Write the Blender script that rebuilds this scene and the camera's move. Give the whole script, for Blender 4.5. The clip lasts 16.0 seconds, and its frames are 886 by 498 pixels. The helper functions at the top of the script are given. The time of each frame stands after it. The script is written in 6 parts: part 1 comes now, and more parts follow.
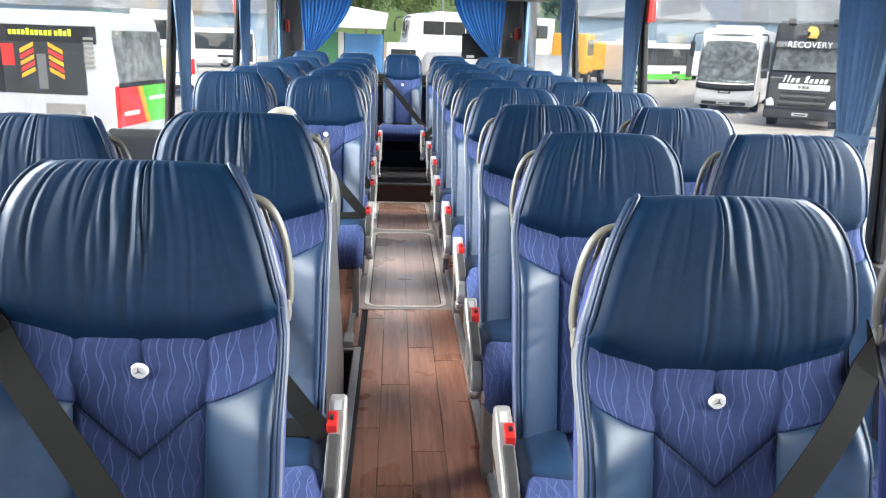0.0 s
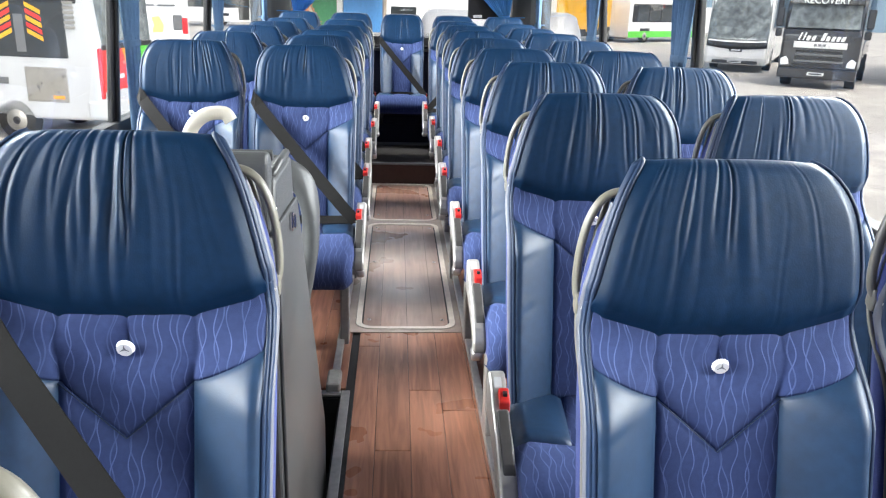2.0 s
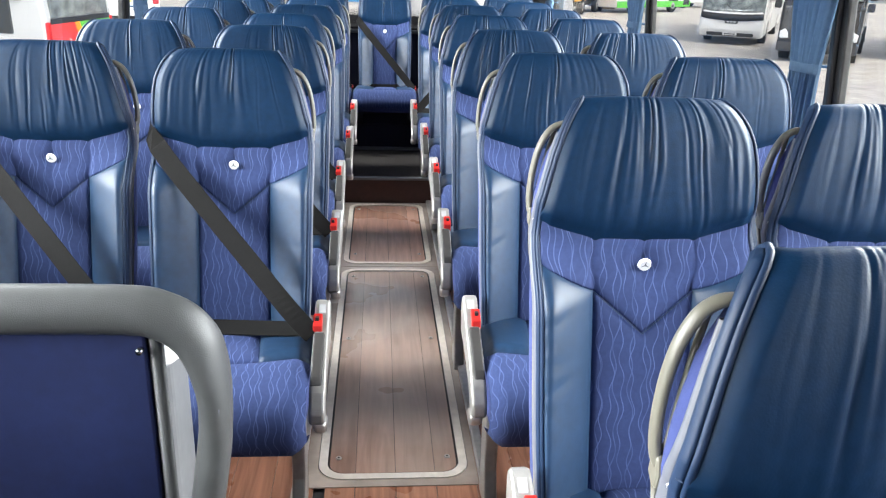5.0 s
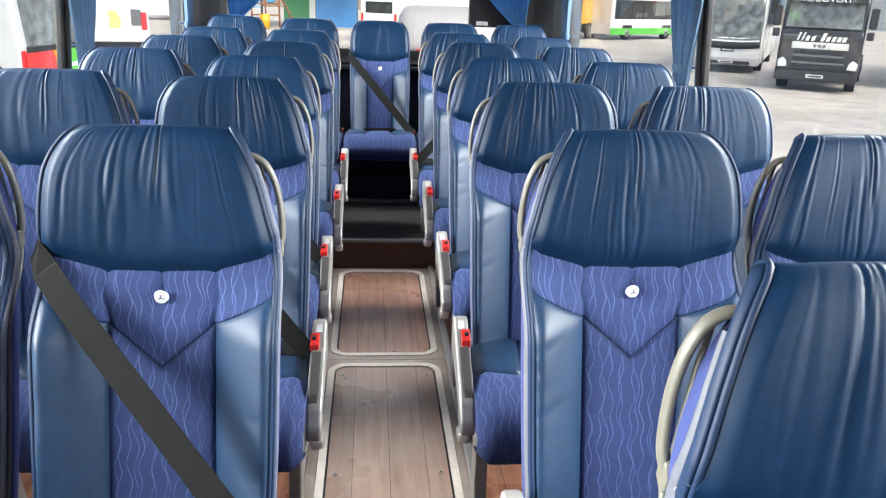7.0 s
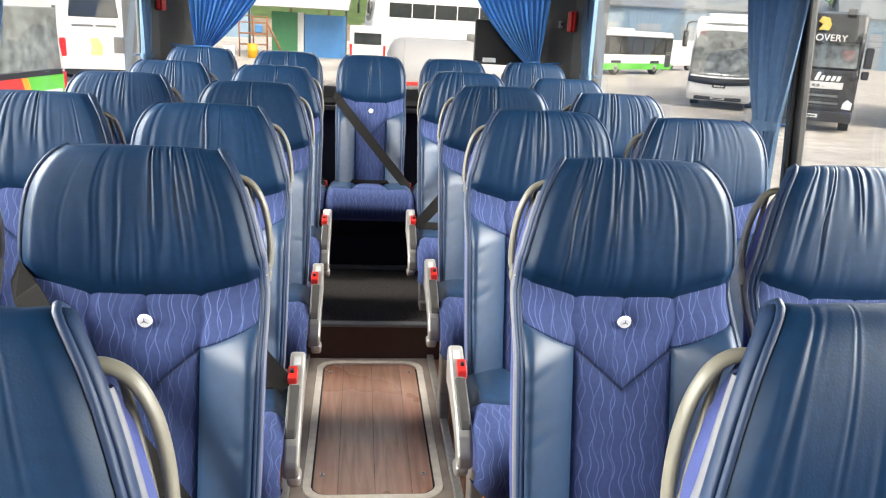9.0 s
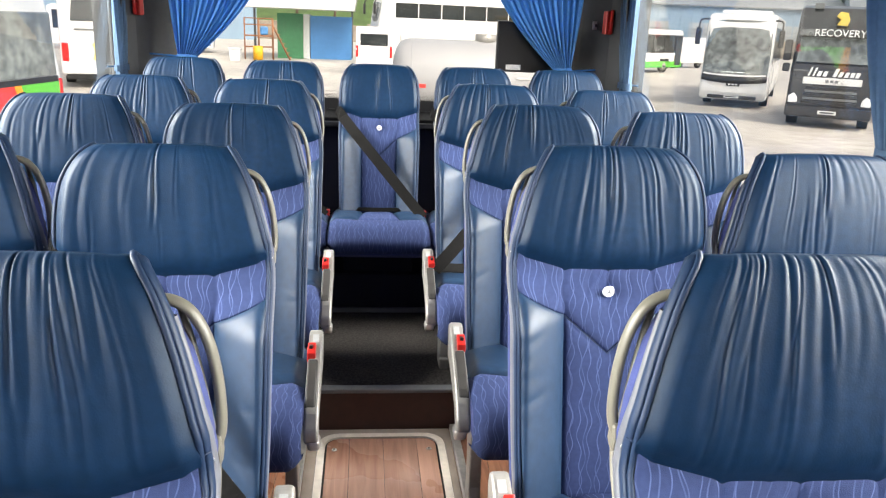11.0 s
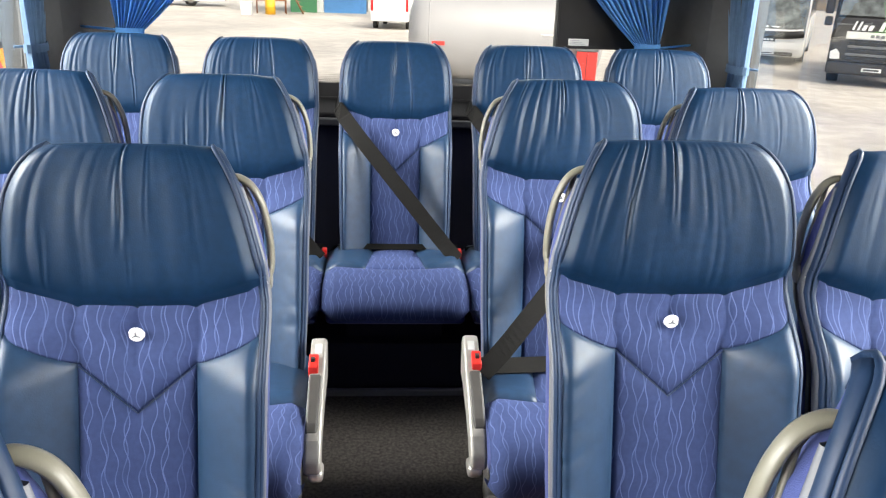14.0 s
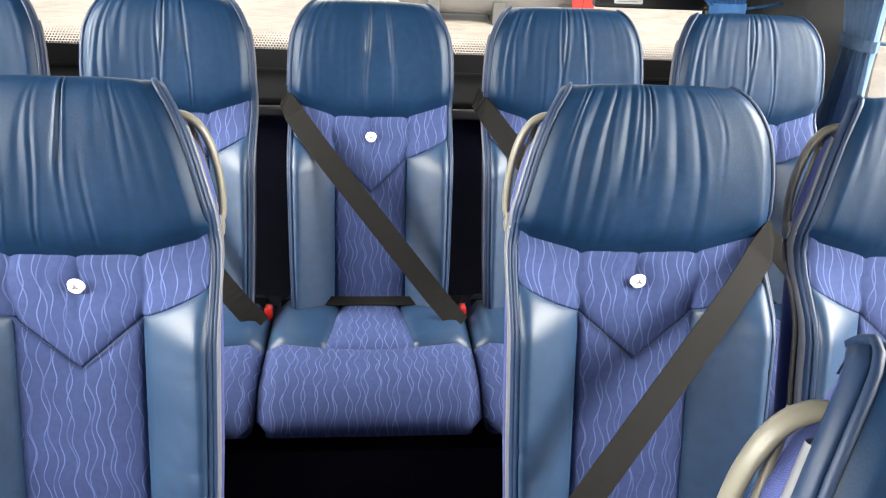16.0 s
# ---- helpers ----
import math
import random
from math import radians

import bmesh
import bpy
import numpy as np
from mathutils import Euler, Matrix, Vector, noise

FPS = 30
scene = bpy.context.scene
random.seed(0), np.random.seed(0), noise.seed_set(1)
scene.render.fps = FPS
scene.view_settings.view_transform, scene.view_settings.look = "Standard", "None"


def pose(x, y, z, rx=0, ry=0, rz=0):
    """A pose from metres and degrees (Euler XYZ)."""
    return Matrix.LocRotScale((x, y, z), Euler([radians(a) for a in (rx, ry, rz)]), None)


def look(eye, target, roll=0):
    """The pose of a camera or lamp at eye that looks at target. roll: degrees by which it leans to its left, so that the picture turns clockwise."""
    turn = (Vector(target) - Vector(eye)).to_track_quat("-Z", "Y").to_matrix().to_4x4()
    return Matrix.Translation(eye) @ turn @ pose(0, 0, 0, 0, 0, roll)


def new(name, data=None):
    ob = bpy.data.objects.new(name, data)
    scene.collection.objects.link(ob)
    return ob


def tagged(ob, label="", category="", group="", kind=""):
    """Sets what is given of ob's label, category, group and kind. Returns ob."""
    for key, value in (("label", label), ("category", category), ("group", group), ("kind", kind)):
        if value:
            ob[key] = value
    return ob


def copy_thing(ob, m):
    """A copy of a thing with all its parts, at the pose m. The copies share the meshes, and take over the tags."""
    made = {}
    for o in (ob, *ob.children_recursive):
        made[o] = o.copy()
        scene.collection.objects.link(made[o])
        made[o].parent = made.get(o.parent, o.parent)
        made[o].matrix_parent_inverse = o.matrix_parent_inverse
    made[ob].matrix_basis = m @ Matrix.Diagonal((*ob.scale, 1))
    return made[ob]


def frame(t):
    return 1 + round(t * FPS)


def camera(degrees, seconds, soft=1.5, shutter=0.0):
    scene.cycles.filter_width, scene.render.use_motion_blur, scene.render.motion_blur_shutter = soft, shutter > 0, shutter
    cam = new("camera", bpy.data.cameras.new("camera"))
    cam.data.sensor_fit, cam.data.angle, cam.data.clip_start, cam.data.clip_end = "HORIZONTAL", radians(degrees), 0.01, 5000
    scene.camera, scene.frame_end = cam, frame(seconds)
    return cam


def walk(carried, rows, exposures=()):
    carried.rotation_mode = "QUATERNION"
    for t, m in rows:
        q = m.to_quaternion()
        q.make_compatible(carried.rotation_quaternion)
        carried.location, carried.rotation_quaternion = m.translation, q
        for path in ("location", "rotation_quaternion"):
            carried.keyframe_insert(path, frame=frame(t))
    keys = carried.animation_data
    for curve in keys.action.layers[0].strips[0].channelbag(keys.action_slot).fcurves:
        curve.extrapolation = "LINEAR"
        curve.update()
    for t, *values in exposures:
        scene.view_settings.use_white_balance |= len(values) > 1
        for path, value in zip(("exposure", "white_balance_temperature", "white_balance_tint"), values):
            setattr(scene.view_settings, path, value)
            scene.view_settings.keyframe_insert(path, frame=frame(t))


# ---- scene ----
cam = camera(59.6, 16.0, soft=1.2)
PATH = [
    (0, (-0.064, 0.162, 1.334), (0.065, 2.087, 0.809), 2.0),
    (0.5, (-0.014, 0.324, 1.343), (0.106, 2.243, 0.791), 1.9),
    (1, (-0.041, 0.506, 1.329), (0.071, 2.418, 0.755), 1.7),
    (1.5, (-0.07, 0.699, 1.337), (0.044, 2.603, 0.736), 1.5),
    (2, (-0.048, 0.914, 1.341), (0.078, 2.81, 0.717), 1.8),
    (2.5, (-0.031, 1.113, 1.347), (0.108, 3.002, 0.706), 1.9),
    (3, (-0.056, 1.313, 1.349), (0.093, 3.198, 0.698), 1.8),
    (3.5, (-0.066, 1.498, 1.338), (0.092, 3.377, 0.672), 2.0),
    (3.7, (-0.054, 1.586, 1.333), (0.109, 3.461, 0.659), 2.1),
    (5.8, (-0.03, 2.385, 1.363), (0.139, 4.253, 0.669), 2.0),
    (6, (-0.013, 2.455, 1.362), (0.157, 4.326, 0.677), 2.0),
    (6.5, (-0.018, 2.6, 1.355), (0.159, 4.479, 0.693), 2.1),
    (7, (-0.054, 2.789, 1.369), (0.134, 4.676, 0.734), 2.2),
    (7.5, (-0.076, 2.955, 1.366), (0.127, 4.846, 0.748), 2.6),
    (8, (-0.051, 3.176, 1.357), (0.164, 5.073, 0.76), 2.9),
    (8.5, (-0.033, 3.35, 1.349), (0.19, 5.25, 0.767), 3.2),
    (9, (-0.063, 3.554, 1.357), (0.161, 5.461, 0.797), 3.1),
    (9.5, (-0.066, 3.731, 1.362), (0.153, 5.643, 0.816), 2.8),
    (9.7, (-0.059, 3.82, 1.354), (0.159, 5.732, 0.809), 2.7),
    (11.8, (-0.064, 4.324, 1.386), (0.135, 6.226, 0.801), 2.4),
    (12, (-0.049, 4.41, 1.39), (0.152, 6.31, 0.8), 2.4),
    (12.5, (-0.018, 4.606, 1.393), (0.184, 6.505, 0.802), 2.3),
    (13, (-0.052, 4.796, 1.392), (0.142, 6.694, 0.793), 2.1),
    (13.5, (-0.081, 4.958, 1.397), (0.097, 6.847, 0.765), 2.0),
    (14, (-0.048, 5.162, 1.39), (0.115, 7.038, 0.718), 2.2),
    (14.5, (-0.039, 5.377, 1.367), (0.085, 7.221, 0.604), 2.8),
    (15, (-0.07, 5.591, 1.377), (0.101, 7.401, 0.544), 2.4),
    (15.5, (-0.07, 5.766, 1.382), (0.174, 7.563, 0.539), 2.7),
    (16, (-0.009, 5.98, 1.389), (0.188, 7.79, 0.561), 2.8),
]
EXPOSURES = [(0, 0.3, 6500, 10), (2.5, 0.26, 6500, 10), (6.5, 0.13, 6500, 10), (9.5, 0.22, 7200, 11), (12.5, 0.22, 7100, 11), (14.5, 0.24, 7150, 10), (16, 0.34, 7300, 11)]
walk(cam, [(t, look(eye, target, roll)) for t, eye, target, roll in PATH], EXPOSURES)
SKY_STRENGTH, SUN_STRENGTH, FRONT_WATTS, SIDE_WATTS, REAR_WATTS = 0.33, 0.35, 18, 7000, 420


# ---------------------------------------------------------------- world and light
world = bpy.data.worlds.new("overcast_sky")
scene.world = world
world.use_nodes = True
wn = world.node_tree
wn.nodes.clear()
sky = wn.nodes.new("ShaderNodeTexSky")
sky.sky_type = "NISHITA"
sky.sun_disc = False
SUN_ELEV, SUN_ROT = radians(52), radians(150)
sky.sun_elevation, sky.sun_rotation = SUN_ELEV, SUN_ROT
sky.air_density, sky.dust_density, sky.ozone_density = 1.0, 6.0, 0.6
wash = wn.nodes.new("ShaderNodeMixRGB")
wash.inputs[0].default_value = 0.55
grey = wn.nodes.new("ShaderNodeRGBToBW")
bg = wn.nodes.new("ShaderNodeBackground")
bg.inputs[1].default_value = SKY_STRENGTH
wout = wn.nodes.new("ShaderNodeOutputWorld")
wn.links.new(sky.outputs[0], grey.inputs[0])
wn.links.new(sky.outputs[0], wash.inputs[1])
wn.links.new(grey.outputs[0], wash.inputs[2])
wn.links.new(wash.outputs[0], bg.inputs[0])
wn.links.new(bg.outputs[0], wout.inputs[0])

sun_data = bpy.data.lights.new("sun", "SUN")
sun_data.energy, sun_data.angle, sun_data.color = SUN_STRENGTH, radians(12), (1.0, 0.95, 0.88)
sun = new("sun", sun_data)
sd = Vector((math.sin(SUN_ROT) * math.cos(SUN_ELEV), math.cos(SUN_ROT) * math.cos(SUN_ELEV), math.sin(SUN_ELEV)))
sun.matrix_world = look(sd * 50, (0, 0, 0))

# area lamp added at the unseen windscreen gap, fills the front rows with light
front_data = bpy.data.lights.new("windscreen_daylight", "AREA")
front_data.shape, front_data.size, front_data.size_y = "RECTANGLE", 2.2, 0.30
front_data.energy, front_data.color = FRONT_WATTS, (0.93, 0.97, 1.0)
front_light = new("windscreen_daylight", front_data)
front_light.matrix_world = look((0, -1.93, 0.87), (0, 4, 1.0))

# added area lamps, out of view beyond the side windows, brighten the interior
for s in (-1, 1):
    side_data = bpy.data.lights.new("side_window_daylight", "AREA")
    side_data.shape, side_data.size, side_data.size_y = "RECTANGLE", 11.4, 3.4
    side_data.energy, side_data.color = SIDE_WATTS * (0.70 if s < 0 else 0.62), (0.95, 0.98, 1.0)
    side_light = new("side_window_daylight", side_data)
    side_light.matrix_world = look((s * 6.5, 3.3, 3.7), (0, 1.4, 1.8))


# added area lamp, out of view past the rear window, for floor shine
rear_data = bpy.data.lights.new("rear_window_daylight", "AREA")
rear_data.shape, rear_data.size, rear_data.size_y = "RECTANGLE", 7.0, 4.0
rear_data.energy, rear_data.color = REAR_WATTS, (0.97, 0.98, 1.0)
rear_light = new("rear_window_daylight", rear_data)
rear_light.matrix_world = look((0, 13.6, 4.7), (0, 4, 1.2))


# ---------------------------------------------------------------- materials
def material(name, colour, rough=0.5, metal=0.0, vary=0.15, scale=40.0, bump=0.0, bump_scale=300.0, spec=0.5, sheen=0.0, wear=0.0, coat=0.0):
    """A surface with colour variation at two scales, uneven gloss and fine relief."""
    m = bpy.data.materials.new(name)
    m.use_nodes = True
    nt = m.node_tree
    p = nt.nodes["Principled BSDF"]
    p.inputs["Roughness"].default_value, p.inputs["Metallic"].default_value = rough, metal
    p.inputs["Specular IOR Level"].default_value = spec
    p.inputs["Sheen Weight"].default_value = sheen
    p.inputs["Coat Weight"].default_value = coat
    tc = nt.nodes.new("ShaderNodeTexCoord")
    big, fine = nt.nodes.new("ShaderNodeTexNoise"), nt.nodes.new("ShaderNodeTexNoise")
    big.inputs["Scale"].default_value, big.inputs["Detail"].default_value = scale / 8, 3
    fine.inputs["Scale"].default_value, fine.inputs["Detail"].default_value = scale, 5
    add = nt.nodes.new("ShaderNodeMath")
    add.operation = "MULTIPLY"
    ramp = nt.nodes.new("ShaderNodeMapRange")
    ramp.inputs["From Min"].default_value, ramp.inputs["From Max"].default_value = 0.1, 0.42
    ramp.inputs["To Min"].default_value, ramp.inputs["To Max"].default_value = 1 - vary, 1 + vary
    mul = nt.nodes.new("ShaderNodeVectorMath")
    mul.operation = "SCALE"
    mul.inputs[0].default_value = colour
    for n in (big, fine):
        nt.links.new(tc.outputs["Object"], n.inputs["Vector"])
    nt.links.new(big.outputs["Fac"], add.inputs[0])
    nt.links.new(fine.outputs["Fac"], add.inputs[1])
    nt.links.new(add.outputs[0], ramp.inputs["Value"])
    nt.links.new(ramp.outputs["Result"], mul.inputs["Scale"])
    nt.links.new(mul.outputs[0], p.inputs["Base Color"])
    rr = nt.nodes.new("ShaderNodeMapRange")
    rr.inputs["To Min"].default_value, rr.inputs["To Max"].default_value = max(rough - 0.08 - wear, 0.02), min(rough + 0.08 + wear, 1)
    nt.links.new(big.outputs["Fac"], rr.inputs["Value"])
    nt.links.new(rr.outputs["Result"], p.inputs["Roughness"])
    if bump:
        grain = nt.nodes.new("ShaderNodeTexNoise")
        grain.inputs["Scale"].default_value, grain.inputs["Detail"].default_value = bump_scale, 3
        b = nt.nodes.new("ShaderNodeBump")
        b.inputs["Strength"].default_value, b.inputs["Distance"].default_value = bump, 0.002
        nt.links.new(tc.outputs["Object"], grain.inputs["Vector"])
        nt.links.new(grain.outputs["Fac"], b.inputs["Height"])
        nt.links.new(b.outputs[0], p.inputs["Normal"])
    return m


def math_node(nt, op, a, b=None):
    n = nt.nodes.new("ShaderNodeMath")
    n.operation = op
    for k, v in enumerate((a, b)):
        if v is None:
            continue
        if isinstance(v, (int, float)):
            n.inputs[k].default_value = v
        else:
            nt.links.new(v, n.inputs[k])
    return n.outputs[0]


def moquette():
    """Violet-blue woven cloth with pale wavy lines that run down it, laid out in metres by the UV map."""
    m = material("wave_moquette", (0.036, 0.055, 0.140), rough=0.85, vary=0.12, scale=120, bump=0.35, bump_scale=900, spec=0.15)
    nt = m.node_tree
    p = nt.nodes["Principled BSDF"]
    base = p.inputs["Base Color"].links[0].from_socket
    uv = nt.nodes.new("ShaderNodeUVMap")
    sep = nt.nodes.new("ShaderNodeSeparateXYZ")
    nt.links.new(uv.outputs[0], sep.inputs[0])
    u, v = sep.outputs[0], sep.outputs[1]

    def lines(pitch, shift, wave, swing, width):
        x = math_node(nt, "ADD", math_node(nt, "DIVIDE", u, pitch), shift)
        cell = math_node(nt, "FLOOR", x)
        local = math_node(nt, "SUBTRACT", math_node(nt, "FRACT", x), 0.5)
        jump = math_node(nt, "MULTIPLY", math_node(nt, "FRACT", math_node(nt, "MULTIPLY", math_node(nt, "SINE", math_node(nt, "MULTIPLY", cell, 12.99)), 437.5)), 6.28)
        w1 = math_node(nt, "SINE", math_node(nt, "ADD", math_node(nt, "MULTIPLY", v, 6.28 / wave), jump))
        w2 = math_node(nt, "SINE", math_node(nt, "ADD", math_node(nt, "MULTIPLY", v, 6.28 / (wave * 2.7)), math_node(nt, "MULTIPLY", jump, 3.1)))
        bend = math_node(nt, "ADD", math_node(nt, "MULTIPLY", w1, swing), math_node(nt, "MULTIPLY", w2, swing * 0.8))
        off = math_node(nt, "ABSOLUTE", math_node(nt, "SUBTRACT", local, bend))
        mr = nt.nodes.new("ShaderNodeMapRange")
        mr.inputs["From Min"].default_value, mr.inputs["From Max"].default_value = width * 1.5, width * 0.7
        nt.links.new(off, mr.inputs["Value"])
        return mr.outputs["Result"]

    ln = math_node(nt, "MAXIMUM", lines(0.0195, 0.3, 0.060, 0.18, 0.037), math_node(nt, "MULTIPLY", lines(0.029, 0.1, 0.075, 0.15, 0.030), 0.7))
    fade = nt.nodes.new("ShaderNodeTexNoise")
    fade.inputs["Scale"].default_value = 22
    nt.links.new(uv.outputs[0], fade.inputs["Vector"])
    fr = nt.nodes.new("ShaderNodeMapRange")
    fr.inputs["From Min"].default_value, fr.inputs["From Max"].default_value = 0.36, 0.58
    fr.inputs["To Min"].default_value, fr.inputs["To Max"].default_value = 0.3, 0.8
    nt.links.new(fade.outputs["Fac"], fr.inputs["Value"])
    fac = math_node(nt, "MULTIPLY", ln, fr.outputs["Result"])
    mix = nt.nodes.new("ShaderNodeMixRGB")
    nt.links.new(fac, mix.inputs[0])
    nt.links.new(base, mix.inputs[1])
    mix.inputs[2].default_value = (0.110, 0.148, 0.315, 1)
    nt.links.new(mix.outputs[0], p.inputs["Base Color"])
    return m


def wood_floor(name, tones, rough, dirt=0.0):
    """Dark red-brown wood-look vinyl; every plank has its own tone and grain along its length (y)."""
    m = material(name, tones[0], rough=rough, vary=0.1, scale=30, wear=0.08)
    nt = m.node_tree
    p = nt.nodes["Principled BSDF"]
    tc = nt.nodes.new("ShaderNodeTexCoord")
    info = nt.nodes.new("ShaderNodeObjectInfo")
    mapping = nt.nodes.new("ShaderNodeMapping")
    mapping.inputs["Scale"].default_value = (1, 0.07, 1)
    shift = nt.nodes.new("ShaderNodeVectorMath")
    shift.operation = "SCALE"
    shift.inputs[0].default_value = (7, 31, 5)
    nt.links.new(info.outputs["Random"], shift.inputs["Scale"])
    nt.links.new(shift.outputs[0], mapping.inputs["Location"])
    nt.links.new(tc.outputs["Object"], mapping.inputs["Vector"])
    grain = nt.nodes.new("ShaderNodeTexNoise")
    grain.inputs["Scale"].default_value, grain.inputs["Detail"].default_value, grain.inputs["Distortion"].default_value = 45, 7, 0.8
    nt.links.new(mapping.outputs[0], grain.inputs["Vector"])
    ramp = nt.nodes.new("ShaderNodeValToRGB")
    ramp.color_ramp.elements[0].position, ramp.color_ramp.elements[0].color = 0.3, (*tones[1], 1)
    ramp.color_ramp.elements[1].position, ramp.color_ramp.elements[1].color = 0.7, (*tones[2], 1)
    nt.links.new(grain.outputs["Fac"], ramp.inputs[0])
    tone = nt.nodes.new("ShaderNodeMapRange")
    tone.inputs["To Min"].default_value, tone.inputs["To Max"].default_value = 0.84, 1.16
    nt.links.new(info.outputs["Random"], tone.inputs["Value"])
    mul = nt.nodes.new("ShaderNodeVectorMath")
    mul.operation = "SCALE"
    nt.links.new(ramp.outputs[0], mul.inputs[0])
    nt.links.new(tone.outputs["Result"], mul.inputs["Scale"])
    col = mul.outputs[0]
    if dirt:
        dust = nt.nodes.new("ShaderNodeTexNoise")
        dust.inputs["Scale"].default_value, dust.inputs["Detail"].default_value = 2.2, 5
        geo = nt.nodes.new("ShaderNodeNewGeometry")
        nt.links.new(geo.outputs["Position"], dust.inputs["Vector"])
        dr = nt.nodes.new("ShaderNodeMapRange")
        dr.inputs["From Min"].default_value, dr.inputs["From Max"].default_value = 0.3, 0.85
        dr.inputs["To Max"].default_value = dirt
        nt.links.new(dust.outputs["Fac"], dr.inputs["Value"])
        mx = nt.nodes.new("ShaderNodeMixRGB")
        mx.inputs[2].default_value = (0.50, 0.43, 0.36, 1)
        nt.links.new(dr.outputs["Result"], mx.inputs[0])
        nt.links.new(col, mx.inputs[1])
        col = mx.outputs[0]
    nt.links.new(col, p.inputs["Base Color"])
    b = nt.nodes.new("ShaderNodeBump")
    b.inputs["Strength"].default_value, b.inputs["Distance"].default_value = 0.15, 0.001
    nt.links.new(grain.outputs["Fac"], b.inputs["Height"])
    nt.links.new(b.outputs[0], p.inputs["Normal"])
    return m


def glass(name, tint, gloss):
    m = bpy.data.materials.new(name)
    m.use_nodes = True
    nt = m.node_tree
    nt.nodes.clear()
    out = nt.nodes.new("ShaderNodeOutputMaterial")
    tr, gl, mix = nt.nodes.new("ShaderNodeBsdfTransparent"), nt.nodes.new("ShaderNodeBsdfGlossy"), nt.nodes.new("ShaderNodeMixShader")
    tr.inputs[0].default_value = (*tint, 1)
    gl.inputs["Roughness"].default_value = 0.02
    fr = nt.nodes.new("ShaderNodeFresnel")
    fr.inputs[0].default_value = gloss
    nt.links.new(math_node(nt, "MULTIPLY", fr.outputs[0], 0.22), mix.inputs[0])
    nt.links.new(tr.outputs[0], mix.inputs[1])
    nt.links.new(gl.outputs[0], mix.inputs[2])
    nt.links.new(mix.outputs[0], out.inputs[0])
    return m


def cloth(name, colour, through_light):
    """Thin cloth that lets some of the light behind it through."""
    m = material(name, colour, rough=0.8, vary=0.15, scale=60, bump=0.2, bump_scale=700, spec=0.2)
    nt = m.node_tree
    p = nt.nodes["Principled BSDF"]
    out = [n for n in nt.nodes if n.type == "OUTPUT_MATERIAL"][0]
    tl, mix = nt.nodes.new("ShaderNodeBsdfTranslucent"), nt.nodes.new("ShaderNodeMixShader")
    tl.inputs[0].default_value = (*[min(c * 1.6, 1) for c in colour], 1)
    mix.inputs[0].default_value = through_light
    nt.links.new(p.outputs[0], mix.inputs[1])
    nt.links.new(tl.outputs[0], mix.inputs[2])
    nt.links.new(mix.outputs[0], out.inputs[0])
    return m


LEATHER = material("navy_leather", (0.0032, 0.0200, 0.054), rough=0.45, vary=0.2, scale=70, bump=0.11, bump_scale=420, spec=0.26, wear=0.05)
LEATHER.node_tree.nodes["Principled BSDF"].inputs["Specular Tint"].default_value = (0.85, 0.93, 1.0, 1)
# same navy leather; window light on bolsters and cushions is put into its colour
LIT_LEATHER = material("lit_navy_leather", (0.0095, 0.033, 0.077), rough=0.48, vary=0.2, scale=50, bump=0.10, bump_scale=420, spec=0.44, wear=0.05)
PIPING = material("navy_piping", (0.007, 0.024, 0.064), rough=0.52, vary=0.1, bump=0.1, spec=0.4)
MOQUETTE = moquette()
GUSSET = material("violet_side_cloth", (0.045, 0.062, 0.185), rough=0.8, vary=0.12, scale=120, bump=0.3, bump_scale=900, spec=0.2, sheen=0.08)
EDGING = material("pale_edge_trim", (0.115, 0.122, 0.145), rough=0.55, vary=0.1, scale=60)
GRAB = material("cream_grab_plastic", (0.165, 0.157, 0.125), rough=0.38, vary=0.08, bump=0.08, bump_scale=600)
SILVER = material("silver_plastic", (0.31, 0.30, 0.28), rough=0.32, metal=0.35, vary=0.12, scale=50, wear=0.06)
ALUMINIUM = material("brushed_aluminium", (0.55, 0.53, 0.50), rough=0.38, metal=0.8, vary=0.15, scale=60, wear=0.08)
CHROME = material("bright_chrome", (0.75, 0.75, 0.76), rough=0.12, metal=1.0, vary=0.05)
HATCH_RIM = material("pale_hatch_rim", (0.72, 0.65, 0.57), rough=0.42, metal=0.1, vary=0.14, scale=40, wear=0.08)
ARM_PAD = material("dark_arm_pad", (0.030, 0.028, 0.026), rough=0.55, vary=0.15, bump=0.15)
TAUPE = material("worn_taupe_vinyl", (0.33, 0.27, 0.225), rough=0.32, vary=0.25, scale=14, wear=0.1, bump=0.08)
RED = material("red_plastic", (0.46, 0.018, 0.014), rough=0.35, vary=0.08)
WEBBING = material("dark_belt_webbing", (0.0076, 0.0073, 0.0070), rough=0.8, vary=0.12, scale=120, bump=0.4, bump_scale=1100, spec=0.15)
BLACK = material("black_plastic", (0.012, 0.012, 0.013), rough=0.45, vary=0.2, bump=0.1)
BADGE = material("pearl_badge", (0.85, 0.85, 0.85), rough=0.25, metal=0.0, vary=0.06)
BADGE_MARK = material("badge_mark", (0.22, 0.23, 0.25), rough=0.3, metal=0.6, vary=0.05)
GREY_UNIT = material("grey_moulded_plastic", (0.060, 0.063, 0.063), rough=0.42, vary=0.12, scale=30, bump=0.25, bump_scale=500)
GREY_PANEL = material("grey_wall_panel", (0.13, 0.135, 0.14), rough=0.6, vary=0.1, bump=0.15)
MATT_BLACK = material("matt_black_cloth", (0.010, 0.010, 0.011), rough=0.97, vary=0.2, scale=200, bump=0.3, spec=0.05)
